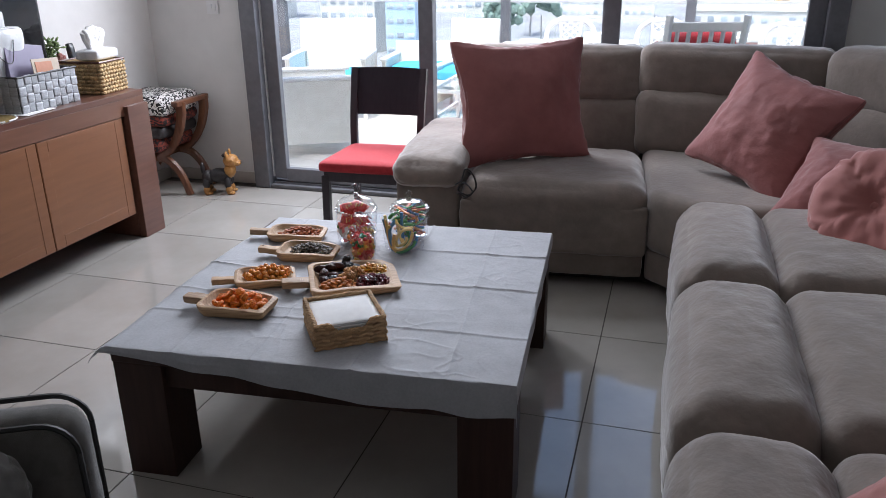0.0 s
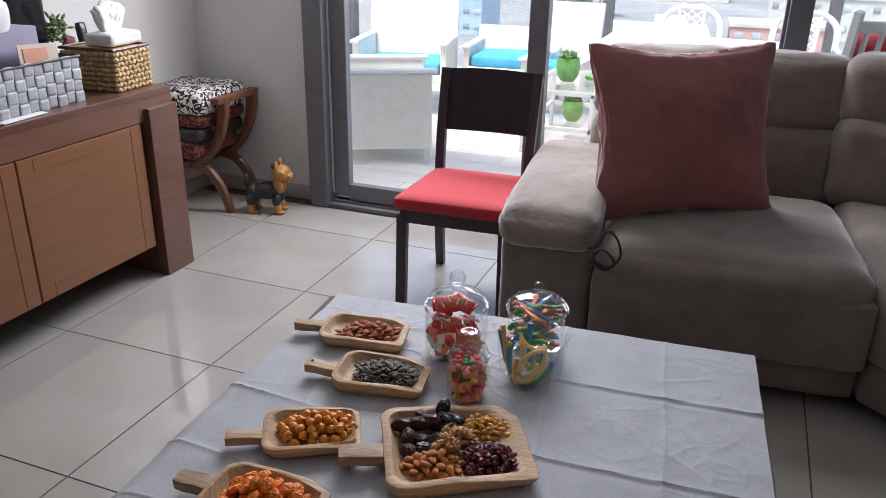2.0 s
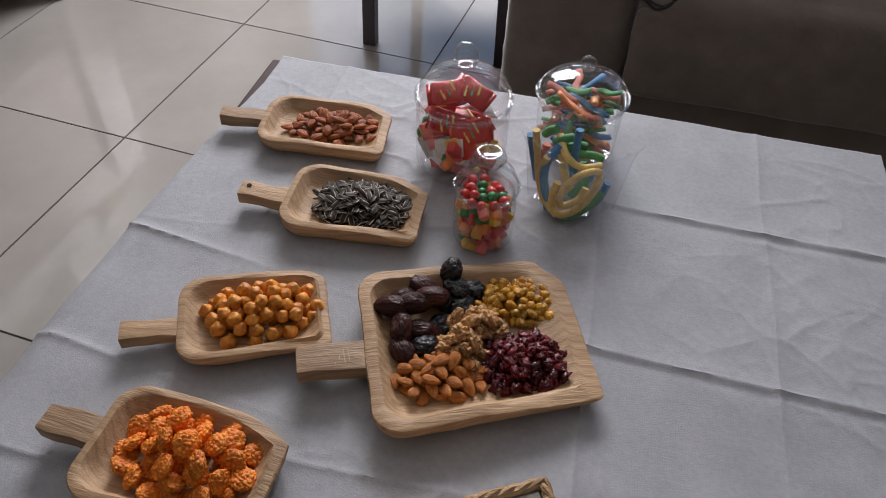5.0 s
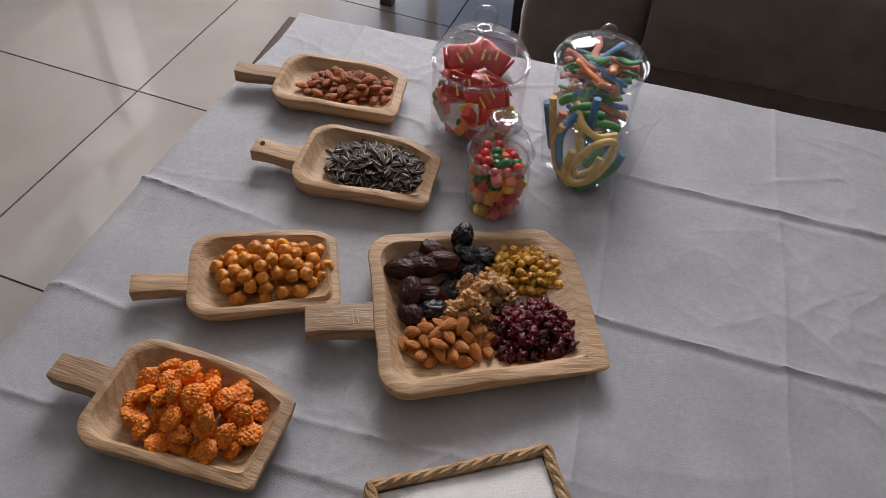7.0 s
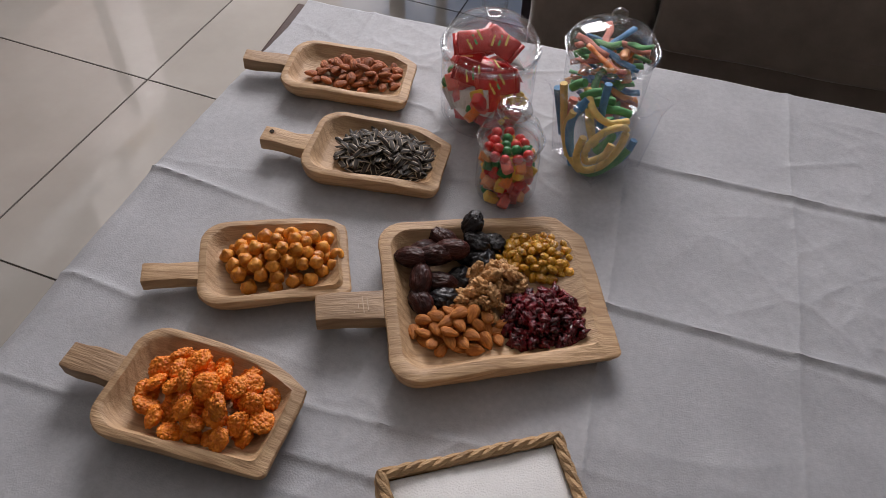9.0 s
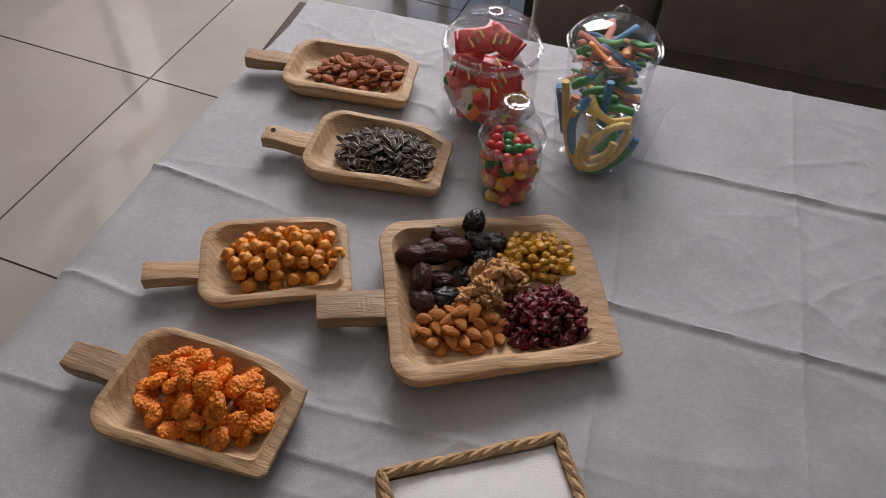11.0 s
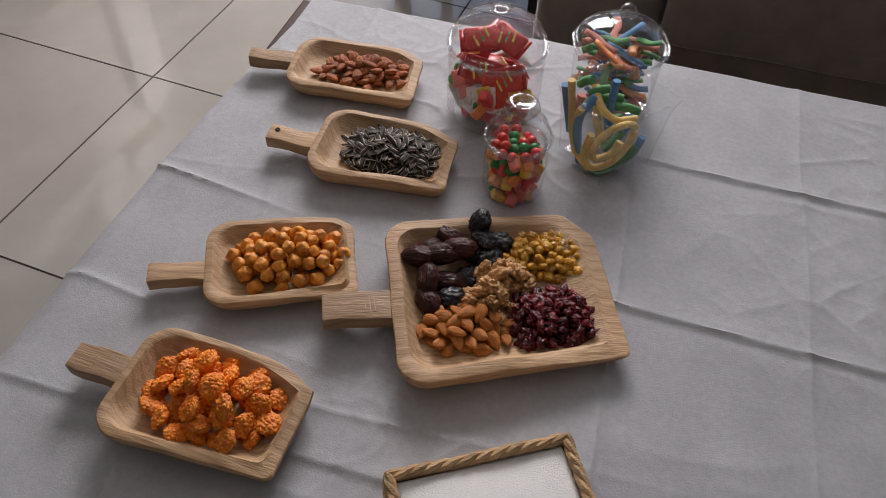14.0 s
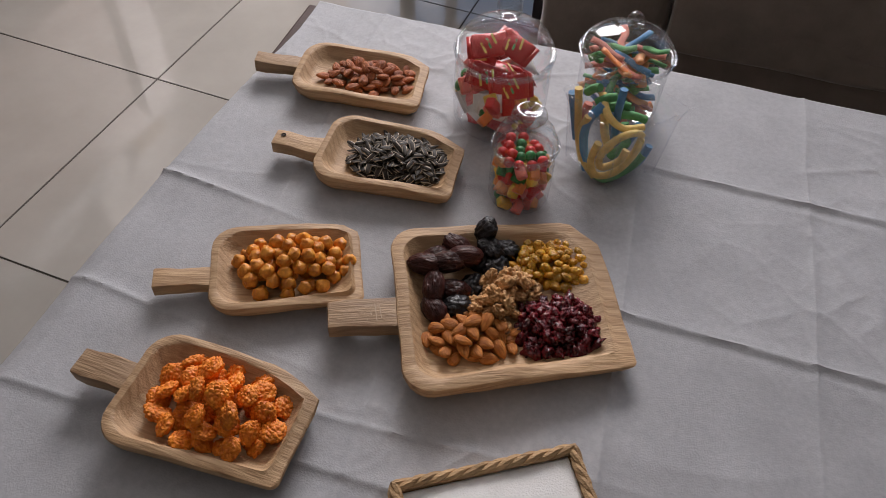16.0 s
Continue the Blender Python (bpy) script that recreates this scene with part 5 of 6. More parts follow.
bm = bmesh.new()
rows = []
for i in range(9):
    z = 0.635 + 0.25 * i / 8
    y = 0.255 + (z - 0.64) * 0.22 + (z - 0.64) ** 2 * 0.18
    for j in range(9):
        x = -0.200 + 0.40 * j / 8
        rows.append(bm.verts.new((x, y + 0.018 * (1 - (x / 0.2) ** 2), z + (0.0 if i < 8 else 0.006 * (1 - (x / 0.2) ** 2)))))
for i in range(8):
    for j in range(8):
        a = i * 9 + j
        bm.faces.new((rows[a], rows[a + 1], rows[a + 10], rows[a + 9]))
bmesh.ops.solidify(bm, geom=bm.faces[:], thickness=0.022)
part("back_panel", bm, M_CHAIRWOOD, ch)

# ---- sideboard ----
sb = thing("sideboard", "long low brown wooden sideboard with cherry doors and dark end posts", "sideboard")
SX, SY0, SY1, SH = -2.605, 1.42, 3.985, 0.805
part("top", boxed(((SX - 3.14) / 2, (SY0 + SY1) / 2, SH - 0.016), (SX + 3.14, SY1 - SY0, 0.032), 0.003), M_WALNUT, sb)
part("fascia", boxed((SX - 0.016, (SY0 + SY1) / 2, 0.729), (0.03, SY1 - SY0 - 0.004, 0.088), 0.002), M_FASCIA, sb)
part("carcass", boxed((-2.88, (SY0 + SY1) / 2, 0.42), (0.48, SY1 - SY0 - 0.03, 0.53), 0.002), M_WALNUT, sb)
# Unseen panel added below the carcass, blocking the bright wall from floor reflections.
part("back_panel", boxed((-3.125, (SY0 + SY1) / 2, 0.078), (0.02, SY1 - SY0 - 0.36, 0.154), 0.001), M_WALNUT, sb)
for ya, yb in ((3.81, 3.982), (SY0, SY0 + 0.172)):
    part("end_post", boxed((SX + 0.002, (ya + yb) / 2, 0.369), (0.045, yb - ya, 0.738), 0.004), M_WALNUT, sb)
    part("end_panel", boxed((-2.88, (ya + yb) / 2, 0.37), (0.50, yb - ya - 0.01, 0.74), 0.003), M_WALNUT, sb)
edges = [3.785, 3.172, 2.56, 1.947]
for a, b in zip(edges, edges[1:] + [1.60]):
    dd = part("door", boxed((SX - 0.013, (a + b) / 2, 0.415), (0.022, a - b - 0.005, 0.532), 0.002), M_CHERRY, sb)
    w = a - b
    for y, z, sy, sz in ((a - 0.035, 0.415, 0.058, 0.526), (b + 0.035, 0.415, 0.058, 0.526), ((a + b) / 2, 0.652, w - 0.14, 0.05), ((a + b) / 2, 0.18, w - 0.14, 0.058)):
        part("stile", boxed((SX - 0.0045, y, z), (0.008, sy, sz), 0.0008), M_CHERRY, dd)

tv = thing("television", "flat black television standing on the sideboard", "television", pose(-2.98, 3.13, SH))
part("screen", boxed((0.022, 0, 0.52), (0.004, 1.16, 0.66)), M_SCREEN, tv)
part("bezel", boxed((0, 0, 0.52), (0.036, 1.20, 0.70), 0.006), M_BLACK, tv)
part("neck", boxed((-0.01, 0, 0.10), (0.03, 0.12, 0.18), 0.004), M_BLACK, tv)
part("foot", boxed((0.0, 0, 0.008), (0.20, 0.44, 0.016), 0.005), M_BLACK, tv)

# silver woven box with gift bags and boxes
WB = thing("woven_box", "silver woven ribbon storage box, half full, on the sideboard", "storage box", pose(-2.675, 3.395, SH, 0, 0, 3))
bw, bd, bh = 0.40, 0.27, 0.168
part("liner", box(box(box(box(box(bmesh.new(), (-0.008, 0, bh / 2), (0.006, bw, bh - 0.002)), (-bd, 0, bh / 2), (0.006, bw, bh - 0.002)), (-bd / 2, bw / 2 - 0.005, bh / 2), (bd, 0.006, bh - 0.002)),
     (-bd / 2, -bw / 2 + 0.005, bh / 2), (bd, 0.006, bh - 0.002)), (-bd / 2, 0, 0.004), (bd, bw, 0.006)), M_SILVERDARK, WB)
ribbon = proto("ribbon", lambda b: cushion(b, (0, 0, 0), (0.005, 0.0440, 0.0425), 0.0016, 4, (0.0008, 0, 0), 0.0, 1), M_SILVER)
for i in range(9):
    for k in range(4):
        shared("ribbon", ribbon, WB, pose(0.001 - (0.003 if (i + k) % 2 else 0), -bw / 2 + 0.023 + i * 0.0442, 0.021 + k * 0.042 + (0.006 if i % 2 else -0.002), 0, 0, 0))
for i in range(6):
    for k in range(4):
        shared("ribbon", ribbon, WB, pose(-0.028 - i * 0.0442, -bw / 2 + (0.002 if (i + k) % 2 else 0), 0.021 + k * 0.042 + (0.004 if i % 2 else -0.002), 0, 0, -90))
part("rim", sweep(bmesh.new(), [(0.003, -bw / 2, bh), (0.003, bw / 2, bh), (-bd, bw / 2, bh), (-bd, -bw / 2, bh)], 0.005, 6, closed=True), M_SILVERDARK, WB)
gb = tagged(part("mauve_box", boxed((0, 0, 0.12), (0.06, 0.23, 0.25), 0.003, m=pose(0, 0, 0, -9, -12, 0)), M_PURPLE, m=pose(-2.79, 3.385, SH + 0.05)), "mauve cardboard gift box standing in the woven box", "box")
cd = thing("greeting_card", "beige card with a coral print in the woven box", "card", pose(-2.715, 3.455, SH + 0.035, -3, -8, 0))
part("paper", boxed((0, 0, 0.095), (0.004, 0.17, 0.19)), M_CARD, cd)
part("print", boxed((0.0035, -0.015, 0.118), (0.002, 0.105, 0.115), 0.0008), M_CORAL, cd)
for nm, mt, c, s, lab in (("gift_bag", M_WHITEBAG, (-2.855, 3.32, SH + 0.008), (0.08, 0.24, 0.36), "glossy white gift bag standing in the woven box"),
                          ("paper_bag", M_GREYBAG, (-2.925, 3.27, SH + 0.008), (0.05, 0.32, 0.435), "pale grey paper bag with a teal lining")):
    th = thing(nm, lab, "gift bag", pose(*c, 0, 0, -4))
    bm = bmesh.new()
    cushion(bm, (0, 0, s[2] / 2), s, 0.012, 12, (0.008, 0, 0), 0.008, len(nm), None, 0, 14)
    part("bag_body", bm, mt, th, smooth=True)
    part("bag_lining", boxed((0, 0, s[2] + 0.002), (s[0] * 0.8, s[1] * 0.9, 0.006), 0.002), M_TEAL if nm == "paper_bag" else M_WHITEBAG, th)
    part("cord", sweep(bmesh.new(), spline([(s[0] / 2 + 0.004, -0.05, s[2] - 0.06), (s[0] / 2 + 0.03, -0.06, s[2] - 0.12), (s[0] / 2 + 0.03, 0.0, s[2] - 0.15), (s[0] / 2 + 0.006, 0.05, s[2] - 0.05)], 24), 0.002, 5), M_BLACK if nm == "gift_bag" else M_GREYBAG, th)

# wicker tissue basket
TB = thing("wicker_basket", "natural water hyacinth basket with a dark rim, on the sideboard", "basket", pose(-2.675, 3.865, SH, 0, 0, 4))
tw, td, thh = 0.215, 0.26, 0.165
part("liner", boxed((-td / 2, 0, thh / 2), (td - 0.02, tw - 0.02, thh - 0.004), 0.004), M_ROPE2, TB)
knot = proto("braid", lambda b: blob(b, (0, 0, 0), (0.0070, 0.0150, 0.0095), 2, 0.15, 2, 3), M_ROPE2)
for k in range(8):
    for i in range(9):
        y = -tw / 2 + 0.012 + i * 0.0238
        shared("braid", knot, TB, pose(-0.004, y + (0.006 if k % 2 else 0), 0.010 + k * 0.0195, 26 if (i + k) % 2 else -26, 0, 0))
    for i in range(10):
        shared("braid", knot, TB, pose(-0.014 - i * 0.026, -tw / 2 + 0.002, 0.010 + k * 0.0195, 0, 0, 90 + (12 if (i + k) % 2 else -12)))
part("rim", sweep(bmesh.new(), [(-0.004, -tw / 2, thh), (-0.004, tw / 2, thh), (-td, tw / 2, thh), (-td, -tw / 2, thh)], 0.006, 6, closed=True), M_WALNUT, TB)
tis = thing("tissue_pack", "white tissue pack with a tissue pulled out, lying on the basket", "tissues", pose(-2.78, 3.885, SH + thh + 0.004, 0, 0, 6))
part("pack", cushion(bmesh.new(), (0, 0, 0.026), (0.13, 0.20, 0.05), 0.014, 12, (0, 0, 0.006), 0.005, 4, None, 0, 16), M_WHITEBAG, tis, smooth=True)
bm = cushion(bmesh.new(), (0, 0, 0.098), (0.045, 0.170, 0.110), 0.020, 22, (0.004, 0, 0.012), 0.008, 7, None, 0, 12, 0.016, (1, 2.2, 0.6))
for v in bm.verts:
    f = 0.55 + 0.45 * min(1, max(0, (v.co.z - 0.045) / 0.07))
    v.co.y = v.co.y * f - 0.012
    v.co.x *= f
part("tissue", bm, M_NAPKIN, tis, smooth=True)
ph = tagged(part("cordless_phone", cushion(bmesh.new(), (0, 0, 0.085), (0.03, 0.045, 0.17), 0.012, 6, (0, 0, 0), 0, 1, pose(0, 0, 0, 0, -8, 0)), M_BLACK, None, smooth=True, m=pose(-2.95, 3.91, SH + 0.075)), "black cordless telephone standing in its cradle", "telephone")
tagged(part("phone_cradle", boxed((0, 0, 0.040), (0.10, 0.09, 0.080), 0.01), M_BLACK, None, m=pose(-2.97, 3.91, SH)), "black telephone cradle on the sideboard", "cradle")
pot = thing("potted_succulent", "small succulent with pink flowers in a pot on the sideboard", "plant", pose(-3.00, 3.80, SH) @ Matrix.Scale(1.2, 4))
part("pot", lathe(bmesh.new(), [(0.035, 0), (0.048, 0.09), (0.050, 0.10), (0.044, 0.10), (0.042, 0.085)], 20, cap=True), M_GREYBAG, pot, smooth=True)
lf = proto("leaf", lambda b: blob(b, (0.012, 0, 0), (0.015, 0.007, 0.005), 1), M_LEAF)
rg = random.Random(3)
for k in range(90):
    a, e = rg.uniform(0, 360), rg.uniform(-60, 10)
    shared("leaf", lf, pot, Matrix.Translation((rg.uniform(-0.03, 0.03), rg.uniform(-0.05, 0.04), 0.145 + rg.uniform(0, 0.08))) @ pose(0, 0, 0, 0, e, a))
for k in range(9):
    part("petal", blob(bmesh.new(), (rg.uniform(-0.01, 0.02), 0.05 + rg.uniform(-0.02, 0.025), 0.13 + rg.uniform(-0.015, 0.03)), (0.017, 0.017, 0.012), 1, 0.3, 2, k), M_PINK, pot, smooth=True)
tr = thing("trivet", "round gold mat with a white rim on the sideboard", "mat", pose(-2.72, 3.05, SH))
part("disc", lathe(bmesh.new(), [(0.11, 0), (0.115, 0.003), (0.11, 0.006)], 40, cap=True), M_GOLD, tr)
part("disc_rim", sweep(bmesh.new(), arc((0, 0, 0.005), 0.114, 0, 350, 40, "xy"), 0.004, 6), M_NAPKIN, tr)
sv = tagged(part("paper_napkin", boxed((0, 0, 0.002), (0.10, 0.20, 0.003), 0.001), M_NAPKIN, None, m=pose(-2.68, 3.27, SH + 0.001, 0, 0, 5)), "white paper napkin under the woven box", "napkin")

# ---- curved stool with cushions, dog figurine ----
xs = thing("savonarola_stool", "carved brown wooden X-frame stool standing in the corner", "stool", pose(-3.055, 4.72, 0) @ Matrix.Diagonal((1, 1, 0.93, 1)))
for yy in (-0.11, 0.15):
    up = spline([(-0.24, yy, 0.66), (-0.235, yy, 0.56), (-0.19, yy, 0.42), (-0.10, yy, 0.30), (0, yy, 0.265), (0.10, yy, 0.30), (0.19, yy, 0.42), (0.235, yy, 0.56), (0.24, yy, 0.66)], 30)
    part("seat_arc", sweep(bmesh.new(), up, lambda t: 0.030 + 0.006 * math.cos(2 * math.pi * t), 8, 0.85, up=(0, 1, 0)), M_XWOOD, xs, smooth=True)
    for sx in (-1, 1):
        part("leg", sweep(bmesh.new(), spline([(0, yy, 0.265), (sx * 0.10, yy, 0.24), (sx * 0.18, yy, 0.15), (sx * 0.235, yy, 0.0)], 16), lambda t: 0.032 - 0.006 * t, 8, 0.85, up=(0, 1, 0)), M_XWOOD, xs, smooth=True)
for sx in (-1, 1):
    part("top_rail", boxed((sx * 0.242, 0, 0.655), (0.05, 0.36, 0.035), 0.008), M_XWOOD, xs)
part("stretcher", boxed((0, 0, 0.262), (0.05, 0.30, 0.04), 0.006), M_XWOOD, xs)
for k, (z, s, mt, lab) in enumerate(((0.375, (0.26, 0.40, 0.10), M_KILIM, "red and black kilim cushion on the wooden stool"), (0.465, (0.33, 0.41, 0.085), M_DOGBLACK, "black cushion stacked on the wooden stool"),
                                     (0.545, (0.37, 0.41, 0.08), M_KILIM, "red and black kilim cushion stacked on the stool"), (0.640, (0.39, 0.42, 0.12), M_FLORAL, "black and white floral cushion on the stool"))):
    c = part("stool_cushion", cushion(bmesh.new(), (0, 0, 0), s, 0.038, 12, (0, 0, 0.012), 0.008, 80 + k), mt, None, smooth=True, m=pose(-3.055, 4.69, z * 0.93))
    tagged(c, lab, "cushion", "cushions on the stool")
bm = bmesh.new()
for c, s, rot in (((0, 0, 0.135), (0.085, 0.050, 0.052), 0), ((-0.075, 0, 0.125), (0.045, 0.045, 0.05), 0), ((-0.11, 0, 0.19), (0.014, 0.014, 0.045), 0)):
    blob(bm, c, s, 3, 0.10, 5, 1)
for x in (0.06, -0.085):
    for y in (-0.032, 0.032):
        blob(bm, (x, y, 0.085), (0.026, 0.022, 0.045), 2, 0.1, 5, 2)
nb = len(bm.faces)
for c, s in (((0.075, 0, 0.175), (0.038, 0.046, 0.058)), ((0.085, 0, 0.245), (0.050, 0.050, 0.048)), ((0.125, 0.0, 0.228), (0.030, 0.030, 0.024)), ((0.07, 0.036, 0.290), (0.010, 0.016, 0.036)), ((0.07, -0.036, 0.290), (0.010, 0.016, 0.036))):
    blob(bm, c, s, 3, 0.14, 5, 3)
for x in (0.065, -0.085):
    for y in (-0.032, 0.032):
        blob(bm, (x, y, 0.035), (0.023, 0.020, 0.040), 2, 0.1, 5, 4)
        blob(bm, (x + 0.012, y, 0.012), (0.028, 0.021, 0.013), 2, 0.1, 5, 4)
bm.faces.ensure_lookup_table()
for f in bm.faces[nb:]:
    f.material_index = 1
nt = len(bm.faces)
for c, s in (((0.153, 0, 0.232), (0.008, 0.009, 0.007)), ((0.118, 0.02, 0.258), (0.006, 0.006, 0.006)), ((0.118, -0.02, 0.258), (0.006, 0.006, 0.006)), ((0.055, 0, 0.285), (0.028, 0.03, 0.016))):
    blob(bm, c, s, 2, 0.0, 5, 5)
dg = part("dog_figurine", bm, [M_DOGBLACK, M_DOGTAN], None, smooth=True, m=pose(-2.645, 4.70, 0, 0, 0, 18) @ Matrix.Diagonal((0.97, 1.2, 0.90, 1)))
tagged(dg, "small black and tan terrier dog figurine standing on the floor", "figurine")

# ---- dark armchair with a throw ----
ac = thing("armchair", "charcoal fabric armchair with black piping", "armchair", pose(-0.985, 0.925, 0, 0, 0, 28))
part("backrest", cushion(bmesh.new(), (0.0, 0.40, 0.40), (0.62, 0.13, 0.46), 0.062, 14, (0, 0.015, 0), 0.004, 5), M_CHARCOAL, ac, smooth=True)
part("seat", cushion(bmesh.new(), (0.0, 0.05, 0.33), (0.60, 0.62, 0.17), 0.05, 12, (0, 0, 0.015), 0.004, 6), M_CHARCOAL, ac, smooth=True)
o = [(-0.30, 0.345, 0.20)] + [(-0.30 + 0.07 - 0.07 * math.cos(radians(a)), 0.345, 0.555 + 0.07 * math.sin(radians(a))) for a in range(0, 91, 15)] + [(0.23 + 0.07 * math.sin(radians(a)), 0.345, 0.555 + 0.07 * math.cos(radians(a))) for a in range(0, 91, 15)] + [(0.30, 0.345, 0.20)]
part("piping", sweep(bmesh.new(), o, 0.006, 6), M_PIPING, ac, smooth=True)
part("piping", sweep(bmesh.new(), [(a, 0.462, b) for a, _, b in o], 0.006, 6), M_PIPING, ac, smooth=True)
for sx in (-1, 1):
    for sy in (-0.2, 0.36):
        part("leg", boxed((sx * 0.26, sy, 0.125), (0.035, 0.035, 0.25), 0.004), M_WENGE, ac)
tw_ = tagged(part("throw_blanket", cushion(bmesh.new(), (0, 0, 0), (0.28, 0.16, 0.22), 0.07, 30, (0, 0, 0.02), 0.026, 9, None, 0, 11, 0.02, (2, 1, 0.6)), M_CHARCOAL, None, smooth=True, m=pose(-0.985, 0.925, 0, 0, 0, 28) @ pose(0.08, 0.27, 0.50)), "rumpled dark grey throw lying on the armchair", "throw")

# ---- balcony ----
deck = part("balcony_floor", boxed((-1.0, 7.05, -0.06), (7.2, 3.94, 0.08)), M_DECKJOINT)
tagged(deck, "pale wood-look plank tiles of the balcony floor", "floor", kind="structure")
rail = thing("balcony_railing", "glass balcony railing between dark grey posts", "railing", kind="structure")
for xx in (-4.3, -1.62, 0.30, 2.2):
    part("post", boxed((xx, 8.95, 1.32), (0.10, 0.10, 2.8), 0.006), M_ALU, rail)
part("parapet", boxed((-1.0, 8.98, 0.02), (7.2, 0.16, 0.16), 0.01), M_FACADE, rail)
for a, b in ((-4.25, -1.67), (-1.57, 0.25), (0.35, 2.15)):
    p = part("pane", boxed(((a + b) / 2, 8.95, 0.55), (b - a, 0.010, 0.86)), M_GLASS, rail)
    p.visible_shadow = False
    part("top_rail", boxed(((a + b) / 2, 8.95, 1.0), (b - a, 0.04, 0.03), 0.006), M_ALU_LIGHT, rail)
part("wall_balcony_left", boxed((-4.7, 7.1, 1.32), (0.2, 4.06, 2.8)), M_WALL)
part("wall_balcony_right", boxed((2.7, 7.1, 1.32), (0.2, 4.06, 2.8)), M_WALL)
for nm in ("wall_balcony_left", "wall_balcony_right"):
    tagged(bpy.data.objects[nm], "pale plaster wall closing the balcony", "wall", kind="structure")
DZ = -0.015


def wicker_armchair(m, w, d, hb, ha, label, cushion_on=True, group="white wicker seats on the balcony"):
    """Back towards +y in its own axes."""
    c = thing("wicker_armchair", label, "armchair", m, group=group)
    bm = bmesh.new()
    box(bm, (0, d / 2, 0.30 + (hb - 0.30) / 2), (w, 0.05, hb - 0.30), 0.015, 3, pose(0, 0, 0, 0, 0, 0))
    for v in bm.verts:
        v.co.y += 0.18 * max(0, v.co.z - 0.40)
    part("backrest", bm, M_WICKER, c)
    part("seat", boxed((0, 0, 0.31), (w - 0.08, d, 0.06), 0.012), M_WICKER, c)
    for sx in (-1, 1):
        part("arm_panel", boxed((sx * (w / 2 - 0.025), 0, ha / 2 + 0.05), (0.05, d, ha - 0.10), 0.014), M_WICKER, c)
        part("arm_top", boxed((sx * (w / 2 - 0.025), -0.01, ha + 0.008), (0.075, d + 0.05, 0.03), 0.012), M_WHITEPL, c)
        for sy in (-1, 1):
            part("leg", boxed((sx * (w / 2 - 0.03), sy * (d / 2 - 0.03), 0.10), (0.035, 0.035, 0.20), 0.004), M_WHITEPL, c)
    if cushion_on:
        part("seat_pad", cushion(bmesh.new(), (0, -0.02, 0.385), (w - 0.12, d - 0.06, 0.10), 0.03, 8, (0, 0, 0.012), 0.003, 3), M_BLUE, c, "turquoise seat pad", smooth=True)
    return c


wicker_armchair(pose(-2.62, 6.10, DZ, 0, 0, 118), 0.62, 0.62, 0.70, 0.60, "white wicker armchair standing near the glass door", False)
wicker_armchair(pose(-3.05, 7.50, DZ, 0, 0, 12), 0.78, 0.62, 0.90, 0.58, "high-backed white wicker armchair with turquoise pad")
wicker_armchair(pose(-2.28, 8.15, DZ, 0, 0, 6), 0.80, 0.60, 0.63, 0.50, "low white wicker seat with turquoise pad")
wicker_armchair(pose(-1.82, 7.95, DZ, 0, 0, -4), 0.52, 0.56, 0.88, 0.45, "slatted white wicker chair with turquoise pad")
ct = thing("balcony_table", "white metal side table with a glass top and shelf", "side table", pose(-1.50, 6.95, DZ))
part("glass_top", boxed((0, 0, 0.455), (0.50, 0.92, 0.010), 0.003), M_ACRYL, ct)
part("glass_shelf", boxed((0, 0, 0.20), (0.44, 0.84, 0.008), 0.002), M_ACRYL, ct)
for z in (0.435, 0.19):
    for sx in (-1, 1):
        part("side_bar", boxed((sx * 0.235, 0, z), (0.028, 0.90, 0.028)), M_WHITEPL, ct)
    for sy in (-1, 1):
        part("end_bar", boxed((0, sy * 0.435, z), (0.44, 0.028, 0.028)), M_WHITEPL, ct)
for sx in (-1, 1):
    for sy in (-1, 1):
        part("leg", boxed((sx * 0.235, sy * 0.435, 0.22), (0.03, 0.03, 0.44), 0.004), M_WHITEPL, ct)
for x, y, z, r, lab in ((-1.52, 6.86, 0.445, 0.085, "green glazed pot with succulents on the balcony table"), (-1.44, 6.74, 0.19, 0.075, "green glazed pot on the lower glass shelf")):
    g = thing("green_planter", lab, "planter", pose(x, y, z))
    part("bowl", lathe(bmesh.new(), [(r * 0.55, 0), (r * 0.9, r * 0.5), (r, r * 1.2), (r * 0.92, r * 1.9), (r * 0.84, r * 1.9), (r * 0.84, r * 1.6)], 24, cap=True), M_GREEN, g, smooth=True)
    for k in range(18):
        shared("leaf", lf, g, Matrix.LocRotScale((rg.uniform(-r, r) * 0.7, rg.uniform(-r, r) * 0.7, r * 1.95), Euler((0, radians(rg.uniform(-80, 0)), rg.uniform(0, 6))), (2.0, 2.0, 2.0)))
fg = tagged(part("green_ornament", blob(blob(bmesh.new(), (0, 0, 0.025), (0.045, 0.03, 0.025), 2, 0.1, 3), (0.03, 0, 0.05), (0.02, 0.022, 0.018), 2), M_GREEN, None, smooth=True, m=pose(-1.36, 6.92, 0.447)), "small green glazed ornament on the glass table", "ornament")


